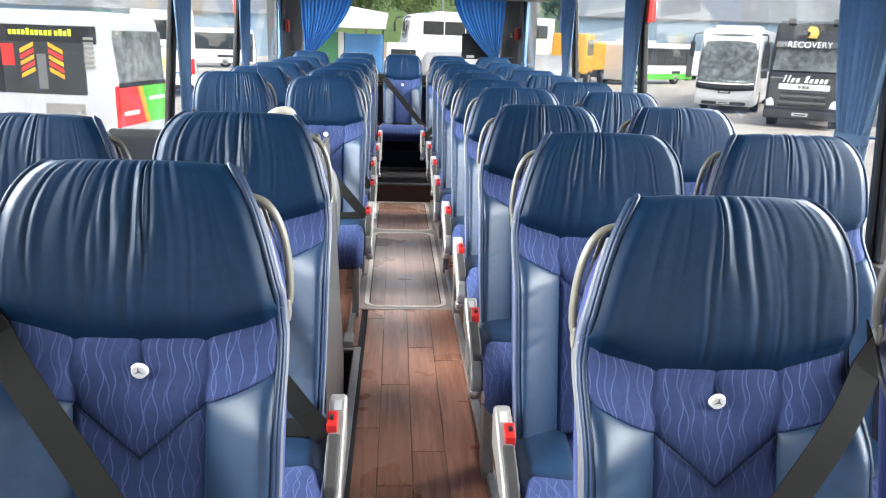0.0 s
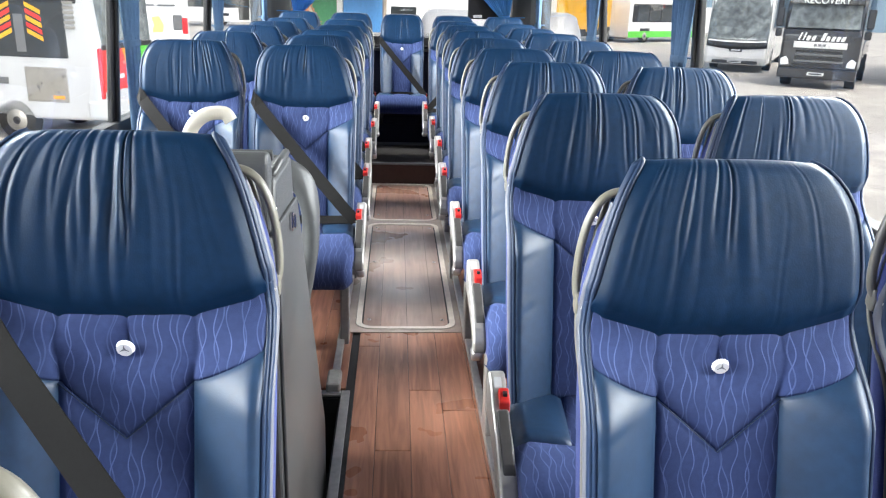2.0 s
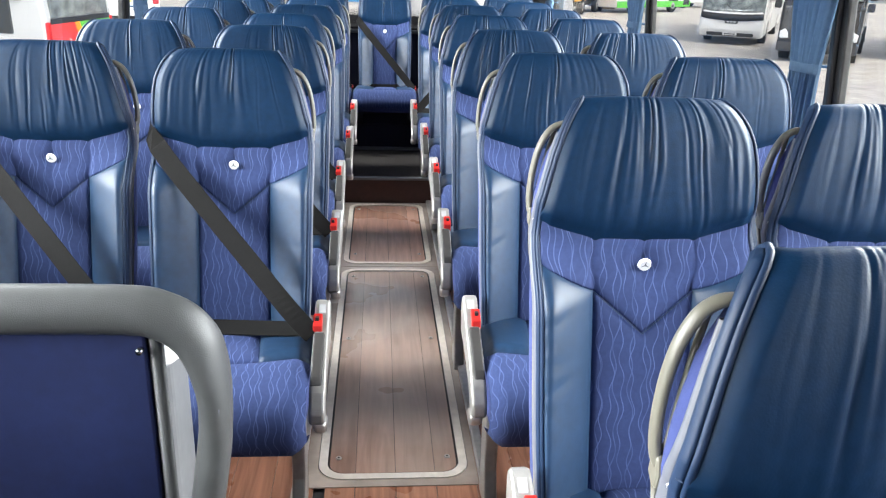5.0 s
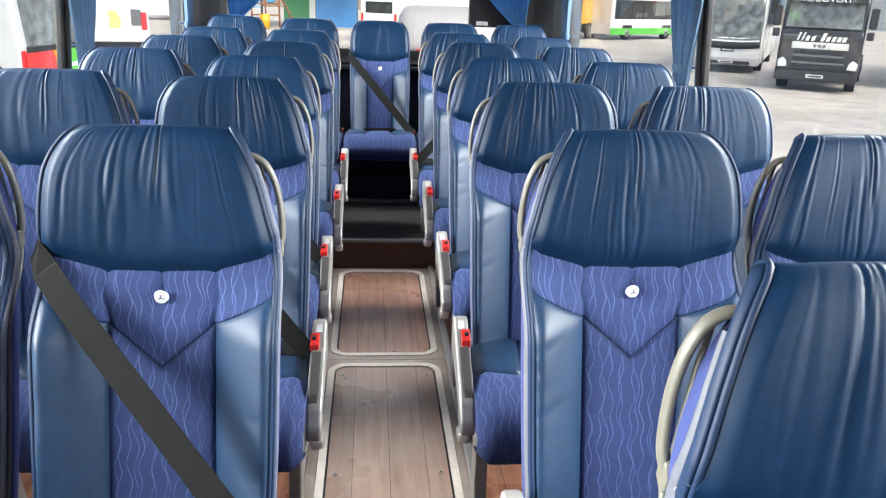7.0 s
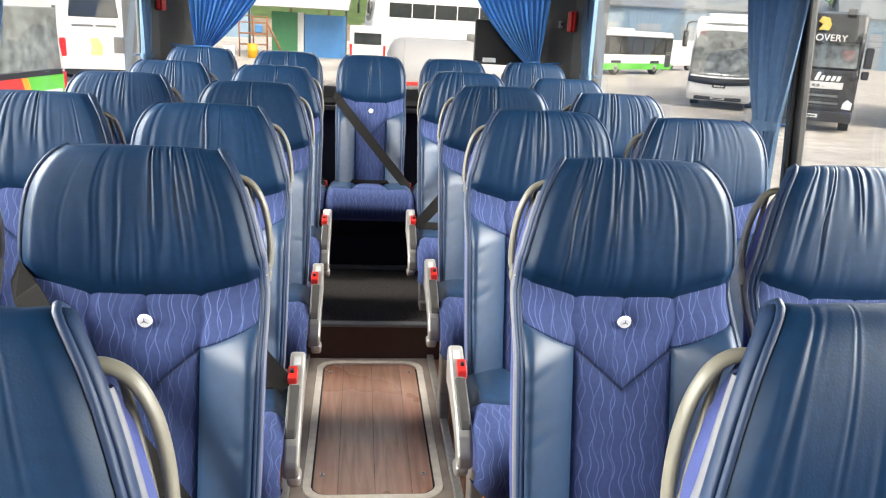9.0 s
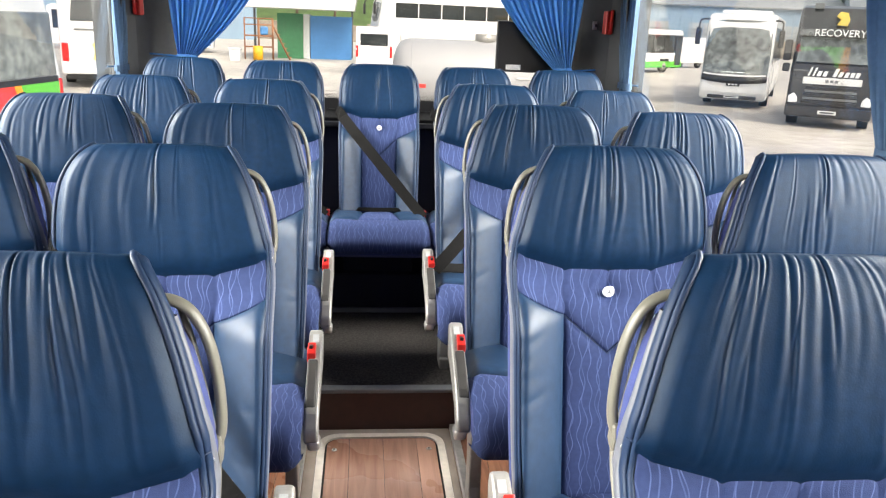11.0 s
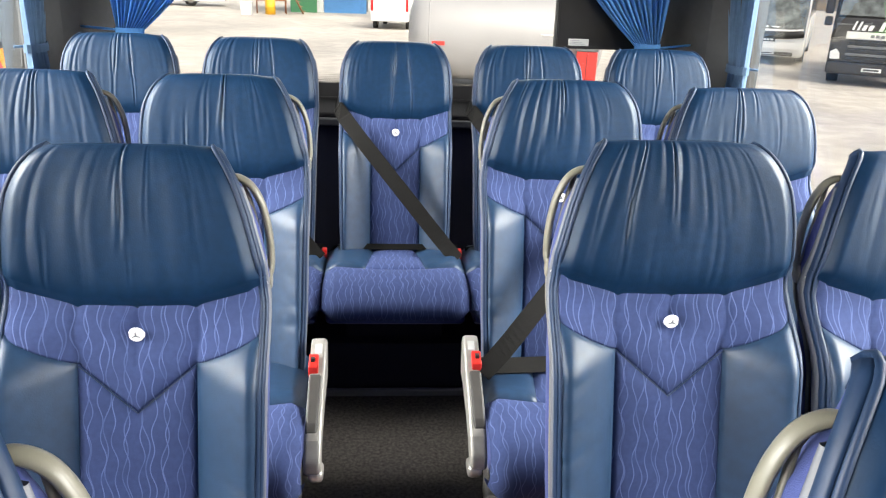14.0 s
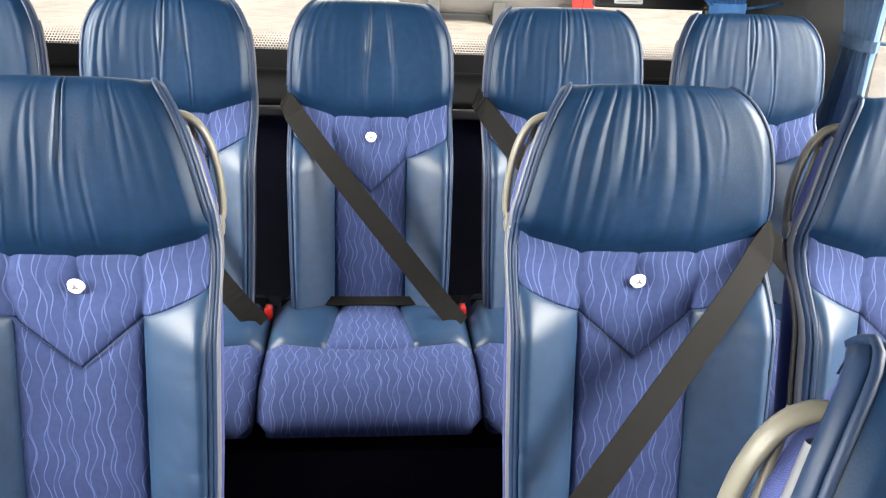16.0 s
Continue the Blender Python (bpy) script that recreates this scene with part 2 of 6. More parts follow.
DARK_PANEL = material("dark_grey_pillar_panel", (0.045, 0.047, 0.050), rough=0.6, vary=0.12, bump=0.15)
SILL_WHITE = material("white_lid_plastic", (0.72, 0.72, 0.70), rough=0.4, vary=0.06, bump=0.06)
NAVY_PANEL = material("navy_screen_panel", (0.010, 0.018, 0.075), rough=0.5, vary=0.15, bump=0.1)
SILL_DARK = material("grey_sill_panel", (0.15, 0.155, 0.16), rough=0.5, vary=0.12, bump=0.1)
SILL = material("pale_sill_panel", (0.42, 0.43, 0.43), rough=0.5, vary=0.1, bump=0.1)
NAVY_WALL = material("navy_carpet_wall", (0.006, 0.008, 0.022), rough=0.95, vary=0.25, scale=150, bump=0.4)
CEILING = material("grey_ceiling_cloth", (0.115, 0.114, 0.112), rough=0.9, vary=0.05, bump=0.15)
IVORY = material("ivory_handle_plastic", (0.66, 0.62, 0.52), rough=0.35, vary=0.06)
WOOD = wood_floor("red_brown_floor", ((0.16, 0.071, 0.043), (0.225, 0.095, 0.057), (0.44, 0.208, 0.126)), 0.31)
WOOD_WORN = wood_floor("worn_hatch_floor", ((0.15, 0.08, 0.058), (0.21, 0.115, 0.082), (0.36, 0.215, 0.16)), 0.32, dirt=0.85)
DARK_RISER = material("dark_red_riser", (0.045, 0.014, 0.010), rough=0.5, vary=0.2)
CARPET = material("dark_grey_carpet", (0.066, 0.060, 0.055), rough=0.98, vary=0.7, scale=900, bump=0.9, bump_scale=1100, spec=0.1)
WOOD_HATCH = wood_floor("red_hatch_floor", ((0.17, 0.072, 0.046), (0.23, 0.098, 0.063), (0.42, 0.215, 0.145)), 0.30, dirt=0.30)
RUBBER = material("black_rubber", (0.014, 0.014, 0.015), rough=0.6, vary=0.2)
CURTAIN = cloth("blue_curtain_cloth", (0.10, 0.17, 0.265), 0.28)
# the same blue cloth, backlight from the rear window brightened into its colour
BACKLIT_CURTAIN = cloth("backlit_curtain_cloth", (0.10, 0.28, 0.52), 0.58)
PANE = glass("window_glass", (0.96, 0.975, 0.97), 1.3)
BULB = material("lamp_lens", (0.7, 0.72, 0.75), rough=0.1, vary=0.05)


# ---------------------------------------------------------------- mesh helpers
def mesh_of(name, verts, faces, mat, smooth=True, uvs=None):
    me = bpy.data.meshes.new(name)
    me.from_pydata([tuple(v) for v in verts], [], faces)
    me.materials.append(mat)
    if smooth:
        me.polygons.foreach_set("use_smooth", [True] * len(me.polygons))
    if uvs is not None:
        layer = me.uv_layers.new(name="UVMap")
        for loop in me.loops:
            layer.data[loop.index].uv = uvs[loop.vertex_index]
    me.update()
    return me


def link(name, me, parent=None, label="", at=None):
    ob = new(name, me)
    if parent is not None:
        ob.parent = parent
    if at is not None:
        ob.matrix_local = at
    if label:
        ob["label"] = label
    return ob


def thing(name, label, category, at=(0, 0, 0), turn=0.0, group="", kind=""):
    ob = new(name)
    ob.matrix_world = pose(*at, 0, 0, turn)
    ob.empty_display_size = 0.1
    return tagged(ob, label, category, group, kind)


def box_data(name, lo, hi, mat, bevel=0.0, segs=2):
    bm = bmesh.new()
    bmesh.ops.create_cube(bm, size=1)
    size, mid = Vector(hi) - Vector(lo), (Vector(hi) + Vector(lo)) / 2
    for v in bm.verts:
        v.co = Vector((v.co.x * size.x, v.co.y * size.y, v.co.z * size.z)) + mid
    if bevel:
        bmesh.ops.bevel(bm, geom=bm.edges[:], offset=min(bevel, 0.45 * min(size)), segments=segs, profile=0.5, affect="EDGES")
    me = bpy.data.meshes.new(name)
    bm.to_mesh(me)
    bm.free()
    me.materials.append(mat)
    return me


def box(name, lo, hi, mat, parent=None, bevel=0.0, label="", segs=2):
    return link(name, box_data(name, lo, hi, mat, bevel, segs), parent, label)


def prism_data(name, outline, axis, lo, hi, mat, bevel=0.0, segs=2):
    """An outline in two axes, drawn out along the third from lo to hi."""
    bm = bmesh.new()
    put = {"x": lambda a, b, c: (c, a, b), "y": lambda a, b, c: (a, c, b), "z": lambda a, b, c: (a, b, c)}[axis]
    low = [bm.verts.new(put(a, b, lo)) for a, b in outline]
    top = [bm.verts.new(put(a, b, hi)) for a, b in outline]
    n = len(outline)
    bm.faces.new(low[::-1])
    bm.faces.new(top)
    for k in range(n):
        bm.faces.new((low[k], low[(k + 1) % n], top[(k + 1) % n], top[k]))
    bmesh.ops.recalc_face_normals(bm, faces=bm.faces[:])
    if bevel:
        rim = [e for e in bm.edges if e.calc_face_angle(0) > 0.5]
        bmesh.ops.bevel(bm, geom=rim, offset=bevel, segments=segs, profile=0.5, affect="EDGES")
    me = bpy.data.meshes.new(name)
    bm.to_mesh(me)
    bm.free()
    me.materials.append(mat)
    return me


def smooth_path(points, steps=6):
    """Catmull-Rom through the points."""
    pts = [Vector(p) for p in points]
    pts = [2 * pts[0] - pts[1], *pts, 2 * pts[-1] - pts[-2]]
    out = []
    for k in range(1, len(pts) - 2):
        a, b, c, d = pts[k - 1 : k + 3]
        for s in range(steps):
            t = s / steps
            out.append(0.5 * (2 * b + (c - a) * t + (2 * a - 5 * b + 4 * c - d) * t * t + (3 * b - a - 3 * c + d) * t**3))
    return [*out, pts[-2]]


def tube_data(name, points, radius, mat, sides=8, flat=1.0, side=None):
    """A round bar along a path; flat squeezes it across the direction side."""
    pts = [Vector(p) for p in points]
    verts, faces = [], []
    ref = Vector(side) if side else None
    last = None
    for k, p in enumerate(pts):
        way = (pts[min(k + 1, len(pts) - 1)] - pts[max(k - 1, 0)]).normalized()
        if ref is not None:
            a = (ref - way * ref.dot(way)).normalized()
        else:
            seed = last if last is not None else (Vector((0, 0, 1)) if abs(way.z) < 0.9 else Vector((1, 0, 0)))
            a = (seed - way * seed.dot(way)).normalized()
        last, b = a, way.cross(a)
        for s in range(sides):
            ang = 2 * math.pi * s / sides
            verts.append(p + radius * (math.cos(ang) * a + flat * math.sin(ang) * b))
    for k in range(len(pts) - 1):
        for s in range(sides):
            i, j = k * sides + s, k * sides + (s + 1) % sides
            faces.append((i, j, j + sides, i + sides))
    faces.append(tuple(range(sides))[::-1])
    faces.append(tuple(range((len(pts) - 1) * sides, len(pts) * sides)))
    return mesh_of(name, verts, faces, mat)


def strap_data(name, points, normals, width, mat, thick=0.0022):
    """A flat strap along a path, facing the normals."""
    verts, faces = [], []
    pts = [Vector(p) for p in points]
    n = len(pts)
    for k, p in enumerate(pts):
        way = (pts[min(k + 1, n - 1)] - pts[max(k - 1, 0)]).normalized()
        up = Vector(normals[k]).normalized()
        across = way.cross(up).normalized() * width / 2
        up = across.cross(way).normalized() * thick / 2
        verts += [p - across - up, p + across - up, p + across + up, p - across + up]
    for k in range(n - 1):
        for s in range(4):
            i, j = 4 * k + s, 4 * k + (s + 1) % 4
            faces.append((i, j, j + 4, i + 4))
    faces += [(0, 1, 2, 3), tuple(4 * (n - 1) + s for s in (3, 2, 1, 0))]
    return mesh_of(name, verts, faces, mat, smooth=False)


def sheet_data(name, place, nu, nv, mat, skirt=0.03, uv=None, back=(0, 1, 0)):
    """A padded sheet: place(s, t) for s, t in 0..1, with its rim turned back."""
    verts, uvs, faces = [], [], []
    for j in range(nv + 1):
        for i in range(nu + 1):
            p = Vector(place(i / nu, j / nv))
            verts.append(p)
            uvs.append(uv(i / nu, j / nv) if uv else (p.x, p.z))
    w = nu + 1
    for j in range(nv):
        for i in range(nu):
            a = j * w + i
            faces.append((a, a + 1, a + 1 + w, a + w))
    rim = [i for i in range(w)] + [j * w + nu for j in range(1, nv + 1)] + [nv * w + i for i in range(nu - 1, -1, -1)] + [j * w for j in range(nv - 1, 0, -1)]
    base = len(verts)
    for r in rim:
        verts.append(verts[r] + Vector(back) * skirt)
        uvs.append(uvs[r])
    for k in range(len(rim)):
        k2 = (k + 1) % len(rim)
        faces.append((rim[k2], rim[k], base + k, base + k2))
    return mesh_of(name, verts, faces, mat, uvs=uvs)


def smoothstep(a, b, x):
    t = min(max((x - a) / (b - a), 0), 1)
    return t * t * (3 - 2 * t)


def lerp_table(table, x):
    if x <= table[0][0]:
        return table[0][1]
    for (x0, y0), (x1, y1) in zip(table, table[1:]):
        if x <= x1:
            return y0 + (y1 - y0) * (x - x0) / (x1 - x0)
    return table[-1][1]


# ---------------------------------------------------------------- coach seat
# Seat frame: x across, y backwards from the badge, z up from the floor.
JOIN_Z = 0.455
HALF = [(0.40, 0.182), (0.6, 0.190), (0.84, 0.195), (0.95, 0.196), (1.0, 0.195), (1.04, 0.192), (1.07, 0.187), (1.09, 0.180), (1.11, 0.169), (1.125, 0.157), (1.138, 0.138)]
# the aisle side of the head is cut away slantwise to make room for the grab handle
CUT = [(0.40, 0.182), (0.6, 0.190), (0.84, 0.194), (0.90, 0.192), (0.95, 0.185), (1.0, 0.175), (1.04, 0.165), (1.07, 0.155), (1.09, 0.147), (1.11, 0.136), (1.125, 0.125), (1.138, 0.112)]


def half(z, wide, cut=False):
    return lerp_table(CUT if cut else HALF, z) * wide


def front(x, z, wide=1.0):
    """How far back the upholstery's face lies at x, z."""
    y = 0.27 * (z - 0.86) if z < 0.93 else 0.0189 + 0.2 * (z - 0.93)
    ax = abs(x) / wide
    if z < 0.95:
        y -= 0.74 * max(min(ax, 0.18) - 0.088, 0) * (1 - smoothstep(0.80, 0.92, z))
    return y + 0.008 * smoothstep(0.172, 0.196, ax)


HEAD_KNOTS = [(0.0, 0.011, 0.910), (0.0, 0.009, 0.945), (0.0, 0.015, 0.990), (0.0, 0.026, 1.040), (0.0, 0.040, 1.084), (0.0, 0.054, 1.112), (0.0, 0.071, 1.131), (0.0, 0.092, 1.136), (0.0, 0.110, 1.121)]
HEAD_CURVE = smooth_path(HEAD_KNOTS, 8)
HEAD_TS = [0.0]
for p, q in zip(HEAD_CURVE, HEAD_CURVE[1:]):
    HEAD_TS.append(HEAD_TS[-1] + (q - p).length)
HEAD_PROFILE = [(t / HEAD_TS[-1], p.y, p.z) for t, p in zip(HEAD_TS, HEAD_CURVE)]
HEAD_Y, HEAD_Z_AT = [(a, b) for a, b, c in HEAD_PROFILE], [(a, c) for a, b, c in HEAD_PROFILE]
HEAD_RISE = [(p.z, p.y) for p in HEAD_CURVE[:50]]
HEAD_CREST = HEAD_PROFILE[55][0]


def head_seam(x, wide=1.0):
    return 0.910 + 0.036 * max(abs(x) / wide - 0.093, 0) / 0.095


def head_base(u, t, wide=1.0, m=0):
    """The headrest's face before any gathers, from its seam over the crest to the back."""
    y, z = lerp_table(HEAD_Y, t), lerp_table(HEAD_Z_AT, t)
    cut = u * m < 0
    w = (half(z, wide, cut) if t < HEAD_CREST else (0.112 if cut else 0.138) * wide) - 0.002
    x = u * w
    z += (head_seam(x, wide) - 0.910) * max(1 - 1.3 * t, 0) ** 3
    z += 0.006 * (1 - u**4) * smoothstep(0.55, 0.85, t)
    y += 0.007 * smoothstep(-0.020, 0.0, abs(x) - w) - 0.003 * (1 - u * u)
    return x, y, z, w


def headrest_data(seed, wide=1.0, fold=1.0, m=0):
    rng = random.Random(seed)
    creases = []
    at = -0.86
    lull = rng.choice((-0.62, 0.60, 0.66))
    while at < 0.86:
        calm = 0.30 if abs(at - lull) < 0.26 else 1.0
        middle = (1 - 0.62 * at * at) * calm
        creases.append((at, at * 1.03 + rng.uniform(-0.10, 0.10), rng.uniform(0.011, 0.038), rng.uniform(0.10, 1.0) * middle, rng.choice((0, 0, 0, 0, 1)), rng.choice((0.50, 0.80, 1.15, 1.5)) * rng.uniform(0.8, 1.15)))
        at += rng.choice((0.045, 0.07, 0.11, 0.19)) * rng.uniform(0.8, 1.2)
    centre = rng.uniform(-0.08, 0.12)
    creases.append((centre, centre - 0.02, 0.014, 1.3, 0, rng.uniform(0.5, 0.8)))
    swells = [(rng.uniform(-0.8, 0.8), rng.uniform(0.05, 0.12), rng.uniform(-0.8, 0.8), rng.uniform(-0.2, 0.2)) for _ in range(9)]

    def place(s, t):
        u = 2 * s - 1
        x, y, z, w = head_base(u, t, wide, m)
        edge = (1 - abs(u)) * w
        puff = 1 - math.exp(-min(edge / 0.006, t * 0.25 / 0.009))
        d = 0.0
        for a, b, width, amp, end, reach in creases:
            down = 1 - t / HEAD_CREST * 0.96 if end == 0 else t
            c = a + (b - a) * down + 0.012 * math.sin(9 * down + 40 * a)
            wd = width * (1 + 0.9 * max(down, 0))
            q = abs(u - c) / wd
            if q > 5:
                continue
            along = (1 - smoothstep(reach * 0.33, reach, down)) * (1 - 0.75 * (1 - smoothstep(0, 0.10, t if end else 1)))
            if end:
                along *= 0.55
            d += amp * along * (math.exp(-1.7 * math.sqrt(q * q + 0.06)) * 1.25 - 0.55 * math.exp(-((q - 1.6) ** 2) / 0.9))
        for c, wd, amp, lean in swells:
            q = (u - c - lean * (0.6 - t)) / wd
            d += 0.28 * amp * math.exp(-q * q) * (1 - smoothstep(0.75, 1.0, t))
        y += fold * (0.0041 - 0.0022 * smoothstep(0.45, 0.75, t)) * d * smoothstep(0.0, 0.10, t) * smoothstep(0, 0.10, 1 - abs(u)) * (1 - 0.5 * smoothstep(HEAD_CREST, 1, t)) - 0.006 * puff
        z -= fold * 0.0009 * d * smoothstep(0.62, 0.8, t) * smoothstep(0, 0.10, 1 - abs(u))
        return x, y, z

    return sheet_data("headrest", place, 190, 34, LEATHER, skirt=0.030, back=(0, 0.28, -0.95))


SEAM_IN = 0.090


def bolster_top(x, wide=1.0):
    return 0.816 + 0.056 * (abs(x) / wide - SEAM_IN) / 0.105


def vee(x, wide=1.0):
    return 0.742 + 0.074 * min(abs(x) / (SEAM_IN * wide), 1)


def padded(xl, xr, zl, zt, wide, pad, extra=None, m=0):
    """A place(s, t) over the face between two edges in x and two in z, sunk at its seams."""

    def place(s, t):
        xg = xl + (xr - xl) * s
        lo = zl(xg) if callable(zl) else zl
        hi = zt(xg) if callable(zt) else zt
        z = lo + (hi - lo) * t
        x = xg
        x = math.copysign(min(abs(x), half(z, wide, x * m < 0) - 0.004), x)
        d = min(s * abs(xr - xl), (1 - s) * abs(xr - xl), t * (hi - lo), (1 - t) * (hi - lo))
        y = front(x, z, wide) - pad * (1 - math.exp(-d / 0.010))
        if extra:
            y += extra(x, z)
        return x, y, z

    return place


STRIP_WIDE = [(0.42, 0.015), (0.80, 0.020), (0.90, 0.021), (0.95, 0.012), (1.0, 0.007), (1.08, 0.004)]


def belt_line(m, wide, forward, x1, z1, z0=0.908, x0=0.184):
    """From the shoulder on one side, over the back's face, down to the buckle on the other."""
    pts, nor = [], []
    for k in range(37):
        t = k / 36
        x, z = m * (x0 + (x1 - x0) * t) * wide, z0 + (z1 - z0) * t
        bow = 0.010 + 0.022 * math.sin(math.pi * t)
        pts.append((x, front(x, z, wide) - bow - 0.010 - forward * smoothstep(0.45, 1, t), z))
        nor.append((-m * 0.5 * smoothstep(0.7, 1, t), -1, 0.27))
    # pulled taut: hollows are bridged
    ys = [p[1] for p in pts]
    for _ in range(400):
        for k in range(1, 36):
            ys[k] = min(ys[k], (ys[k - 1] + ys[k + 1]) / 2)
    for _ in range(12):
        ys = [ys[0]] + [(ys[k - 1] + 2 * ys[k] + ys[k + 1]) / 4 for k in range(1, 36)] + [ys[36]]
    pts = [(p[0], y, p[2]) for p, y in zip(pts, ys)]
    head = [(m * (x0 + 0.034) * wide, 0.06, z0 + 0.035), (m * (x0 + 0.026) * wide, 0.025, z0 + 0.028)]
    return head + pts, [(m, -0.6, 0.2), (m * 0.8, -1, 0.2)] + nor


ARM_OUTLINE = [(-0.150, 0.535), (-0.156, 0.556), (-0.170, 0.563), (-0.188, 0.558), (-0.215, 0.543), (-0.250, 0.520), (-0.340, 0.478), (-0.405, 0.435), (-0.434, 0.400), (-0.436, 0.372), (-0.418, 0.356), (-0.394, 0.368), (-0.362, 0.402), (-0.30, 0.428), (-0.22, 0.452), (-0.165, 0.458)]


def seat_parts(m, wide=1.0, belted=False, aisle=True, lift=0.0, rear=False, seed=1):
    """All meshes of one seat, as (name, mesh, label, parent name). m is +1 where the aisle lies towards -x, else -1."""
    parts = []

    def add(name, me, label="", under=None):
        parts.append((name, me, label, under))

    # padded back: shell with cloth sides
    zs = [0.40, 0.5, 0.6, 0.7, 0.8, 0.88, 0.94, 0.98, 1.015, 1.045, 1.07, 1.09, 1.106, 1.118]
    cut_side = 0 if rear else m
    loops = []
    for grow, off, sink in ((-0.001, 0.012, 0.0), (0.004, 0.032, 0.003), (-0.006, 0.058, 0.014), (-0.034, 0.078, 0.034)):
        sides = []
        for cut in (cut_side > 0, cut_side < 0):
            loop = []
            for z in zs:
                w = half(z, wide, cut) - 0.004 * smoothstep(1.05, 1.09, z)
                if z > 0.93:
                    yb = lerp_table(HEAD_RISE, z) + 0.016
                else:
                    yb = front(w, z, wide)
                if cut:
                    w += 0.007 * smoothstep(0.90, 0.95, z) * (1 - smoothstep(1.06, 1.11, z)) * smoothstep(0.012, 0.032, off)
                else:
                    w -= 0.030 * smoothstep(0.925, 0.975, z) * smoothstep(0.012, 0.036, off)
                w -= 40 * max(off - 0.012, 0) * 0.012 * smoothstep(1.02, 1.118, z)
                loop.append((w + grow, max(yb + off, off + 0.27 * (z - 0.86) * (z < 1)), z - sink * smoothstep(0.95, 1.09, z)))
            sides.append(loop)
        loops.append(sides)
    verts, faces = [], []
    n = 2 * len(zs)
    for low_x, high_x in loops:
        ring = [(-x, y, z) for x, y, z in low_x] + [(x, y, z) for x, y, z in reversed(high_x)]
        verts += ring
    for k in range(len(loops) - 1):
        for i in range(n):
            j = (i + 1) % n
            faces.append((k * n + i, k * n + j, (k + 1) * n + j, (k + 1) * n + i))
    faces.append(tuple(range(n))[::-1])
    faces.append(tuple(range((len(loops) - 1) * n, len(loops) * n)))
    add("back_shell", mesh_of("back_shell", verts, faces, GUSSET, uvs=[(v[0], v[2]) for v in verts]))

    add("headrest", headrest_data(seed, wide, 0.7 if rear else 1.0, cut_side), "gathered navy leather headrest")
    W = 0.2 * wide
    seamx = SEAM_IN * wide

    def yoke_low(x):
        return vee(x, wide) if abs(x) < seamx else bolster_top(x, wide)

    def dimple(x, z):
        r = math.hypot(x, z - 0.862)
        tuck = 0.010 * math.exp(-((r / 0.026) ** 2))
        tuck += 0.0055 * math.exp(-abs(abs(x) - 0.092 * wide - 0.004 * math.sin(60 * z)) / 0.004)
        tuck += 0.0022 * math.exp(-abs(abs(x) - 0.045 * wide + 0.2 * (z - 0.862)) / 0.004) * smoothstep(0.05, 0.01, abs(z - 0.875))
        return tuck + 0.0045 * math.exp(-abs(x) / 0.004) * smoothstep(0.07, 0.015, abs(z - 0.862))

    add("yoke_panel", sheet_data("yoke_panel", padded(-W, W, yoke_low, lambda x: head_seam(x, wide) + 0.002, wide, 0.0055, dimple, cut_side), 96, 22, MOQUETTE), "violet-blue moquette with pale wavy lines")
    add("centre_panel", sheet_data("centre_panel", padded(-seamx, seamx, JOIN_Z, lambda x: vee(x, wide), wide, 0.0055), 16, 22, MOQUETTE), "violet-blue moquette with pale wavy lines")
    rng = random.Random(seed + 50)
    for side in (-1, 1):
        marks = [(rng.uniform(0.5, 0.8), rng.uniform(0.004, 0.010), rng.uniform(0.0004, 0.0020), rng.uniform(-1.6, 0.4)) for _ in range(11)]

        def crumple(x, z, marks=marks):
            d = 0.0
            for zc, wd, amp, slope in marks:
                q = (z - zc - slope * (abs(x) - 0.15)) / wd
                d += amp * math.exp(-q * q) * smoothstep(0.10, 0.19, abs(x))
            return d - 0.004 * math.sin(math.pi * min(max((abs(x) / wide - SEAM_IN) / 0.1, 0), 1))

        a, b = (seamx * side, W * side) if side > 0 else (W * side, seamx * side)
        add("side_bolster", sheet_data("side_bolster", padded(a, b, JOIN_Z, lambda x: bolster_top(x, wide), wide, 0.006, crumple), 16, 60, LIT_LEATHER), "smooth navy leather bolster, tone lightened for window light")
    # piping along both sides, the narrow leather border behind it and the pale trim behind that
    for side in (-1, 1):
        path, border = [], []
        for z in np.linspace(0.42, 0.935, 20):
            w = half(z, wide, side * cut_side < 0)
            yb = front(w, z, wide)
            path.append((side * (w - 0.001), yb - 0.001, z))
            border.append((side * (w + 0.0035), yb + 0.011, z))
        for t in np.linspace(0.12, 1.0, 20):
            x, y, z, w = head_base(side * 1.0, t, wide, cut_side)
            path.append((x + side * 0.002, y + 0.001, z))
            if t < HEAD_CREST * 0.96:
                border.append((x + side * 0.006, y + 0.013, z - 0.003 * smoothstep(0.4, 0.7, t)))
        add("piping", tube_data("piping", path, 0.0042, PIPING, 6), "navy leather piping")
        add("edge_border", tube_data("edge_border", border, 0.0095, PIPING, 8, 0.45, (0, 1, 0)), "narrow navy leather border")
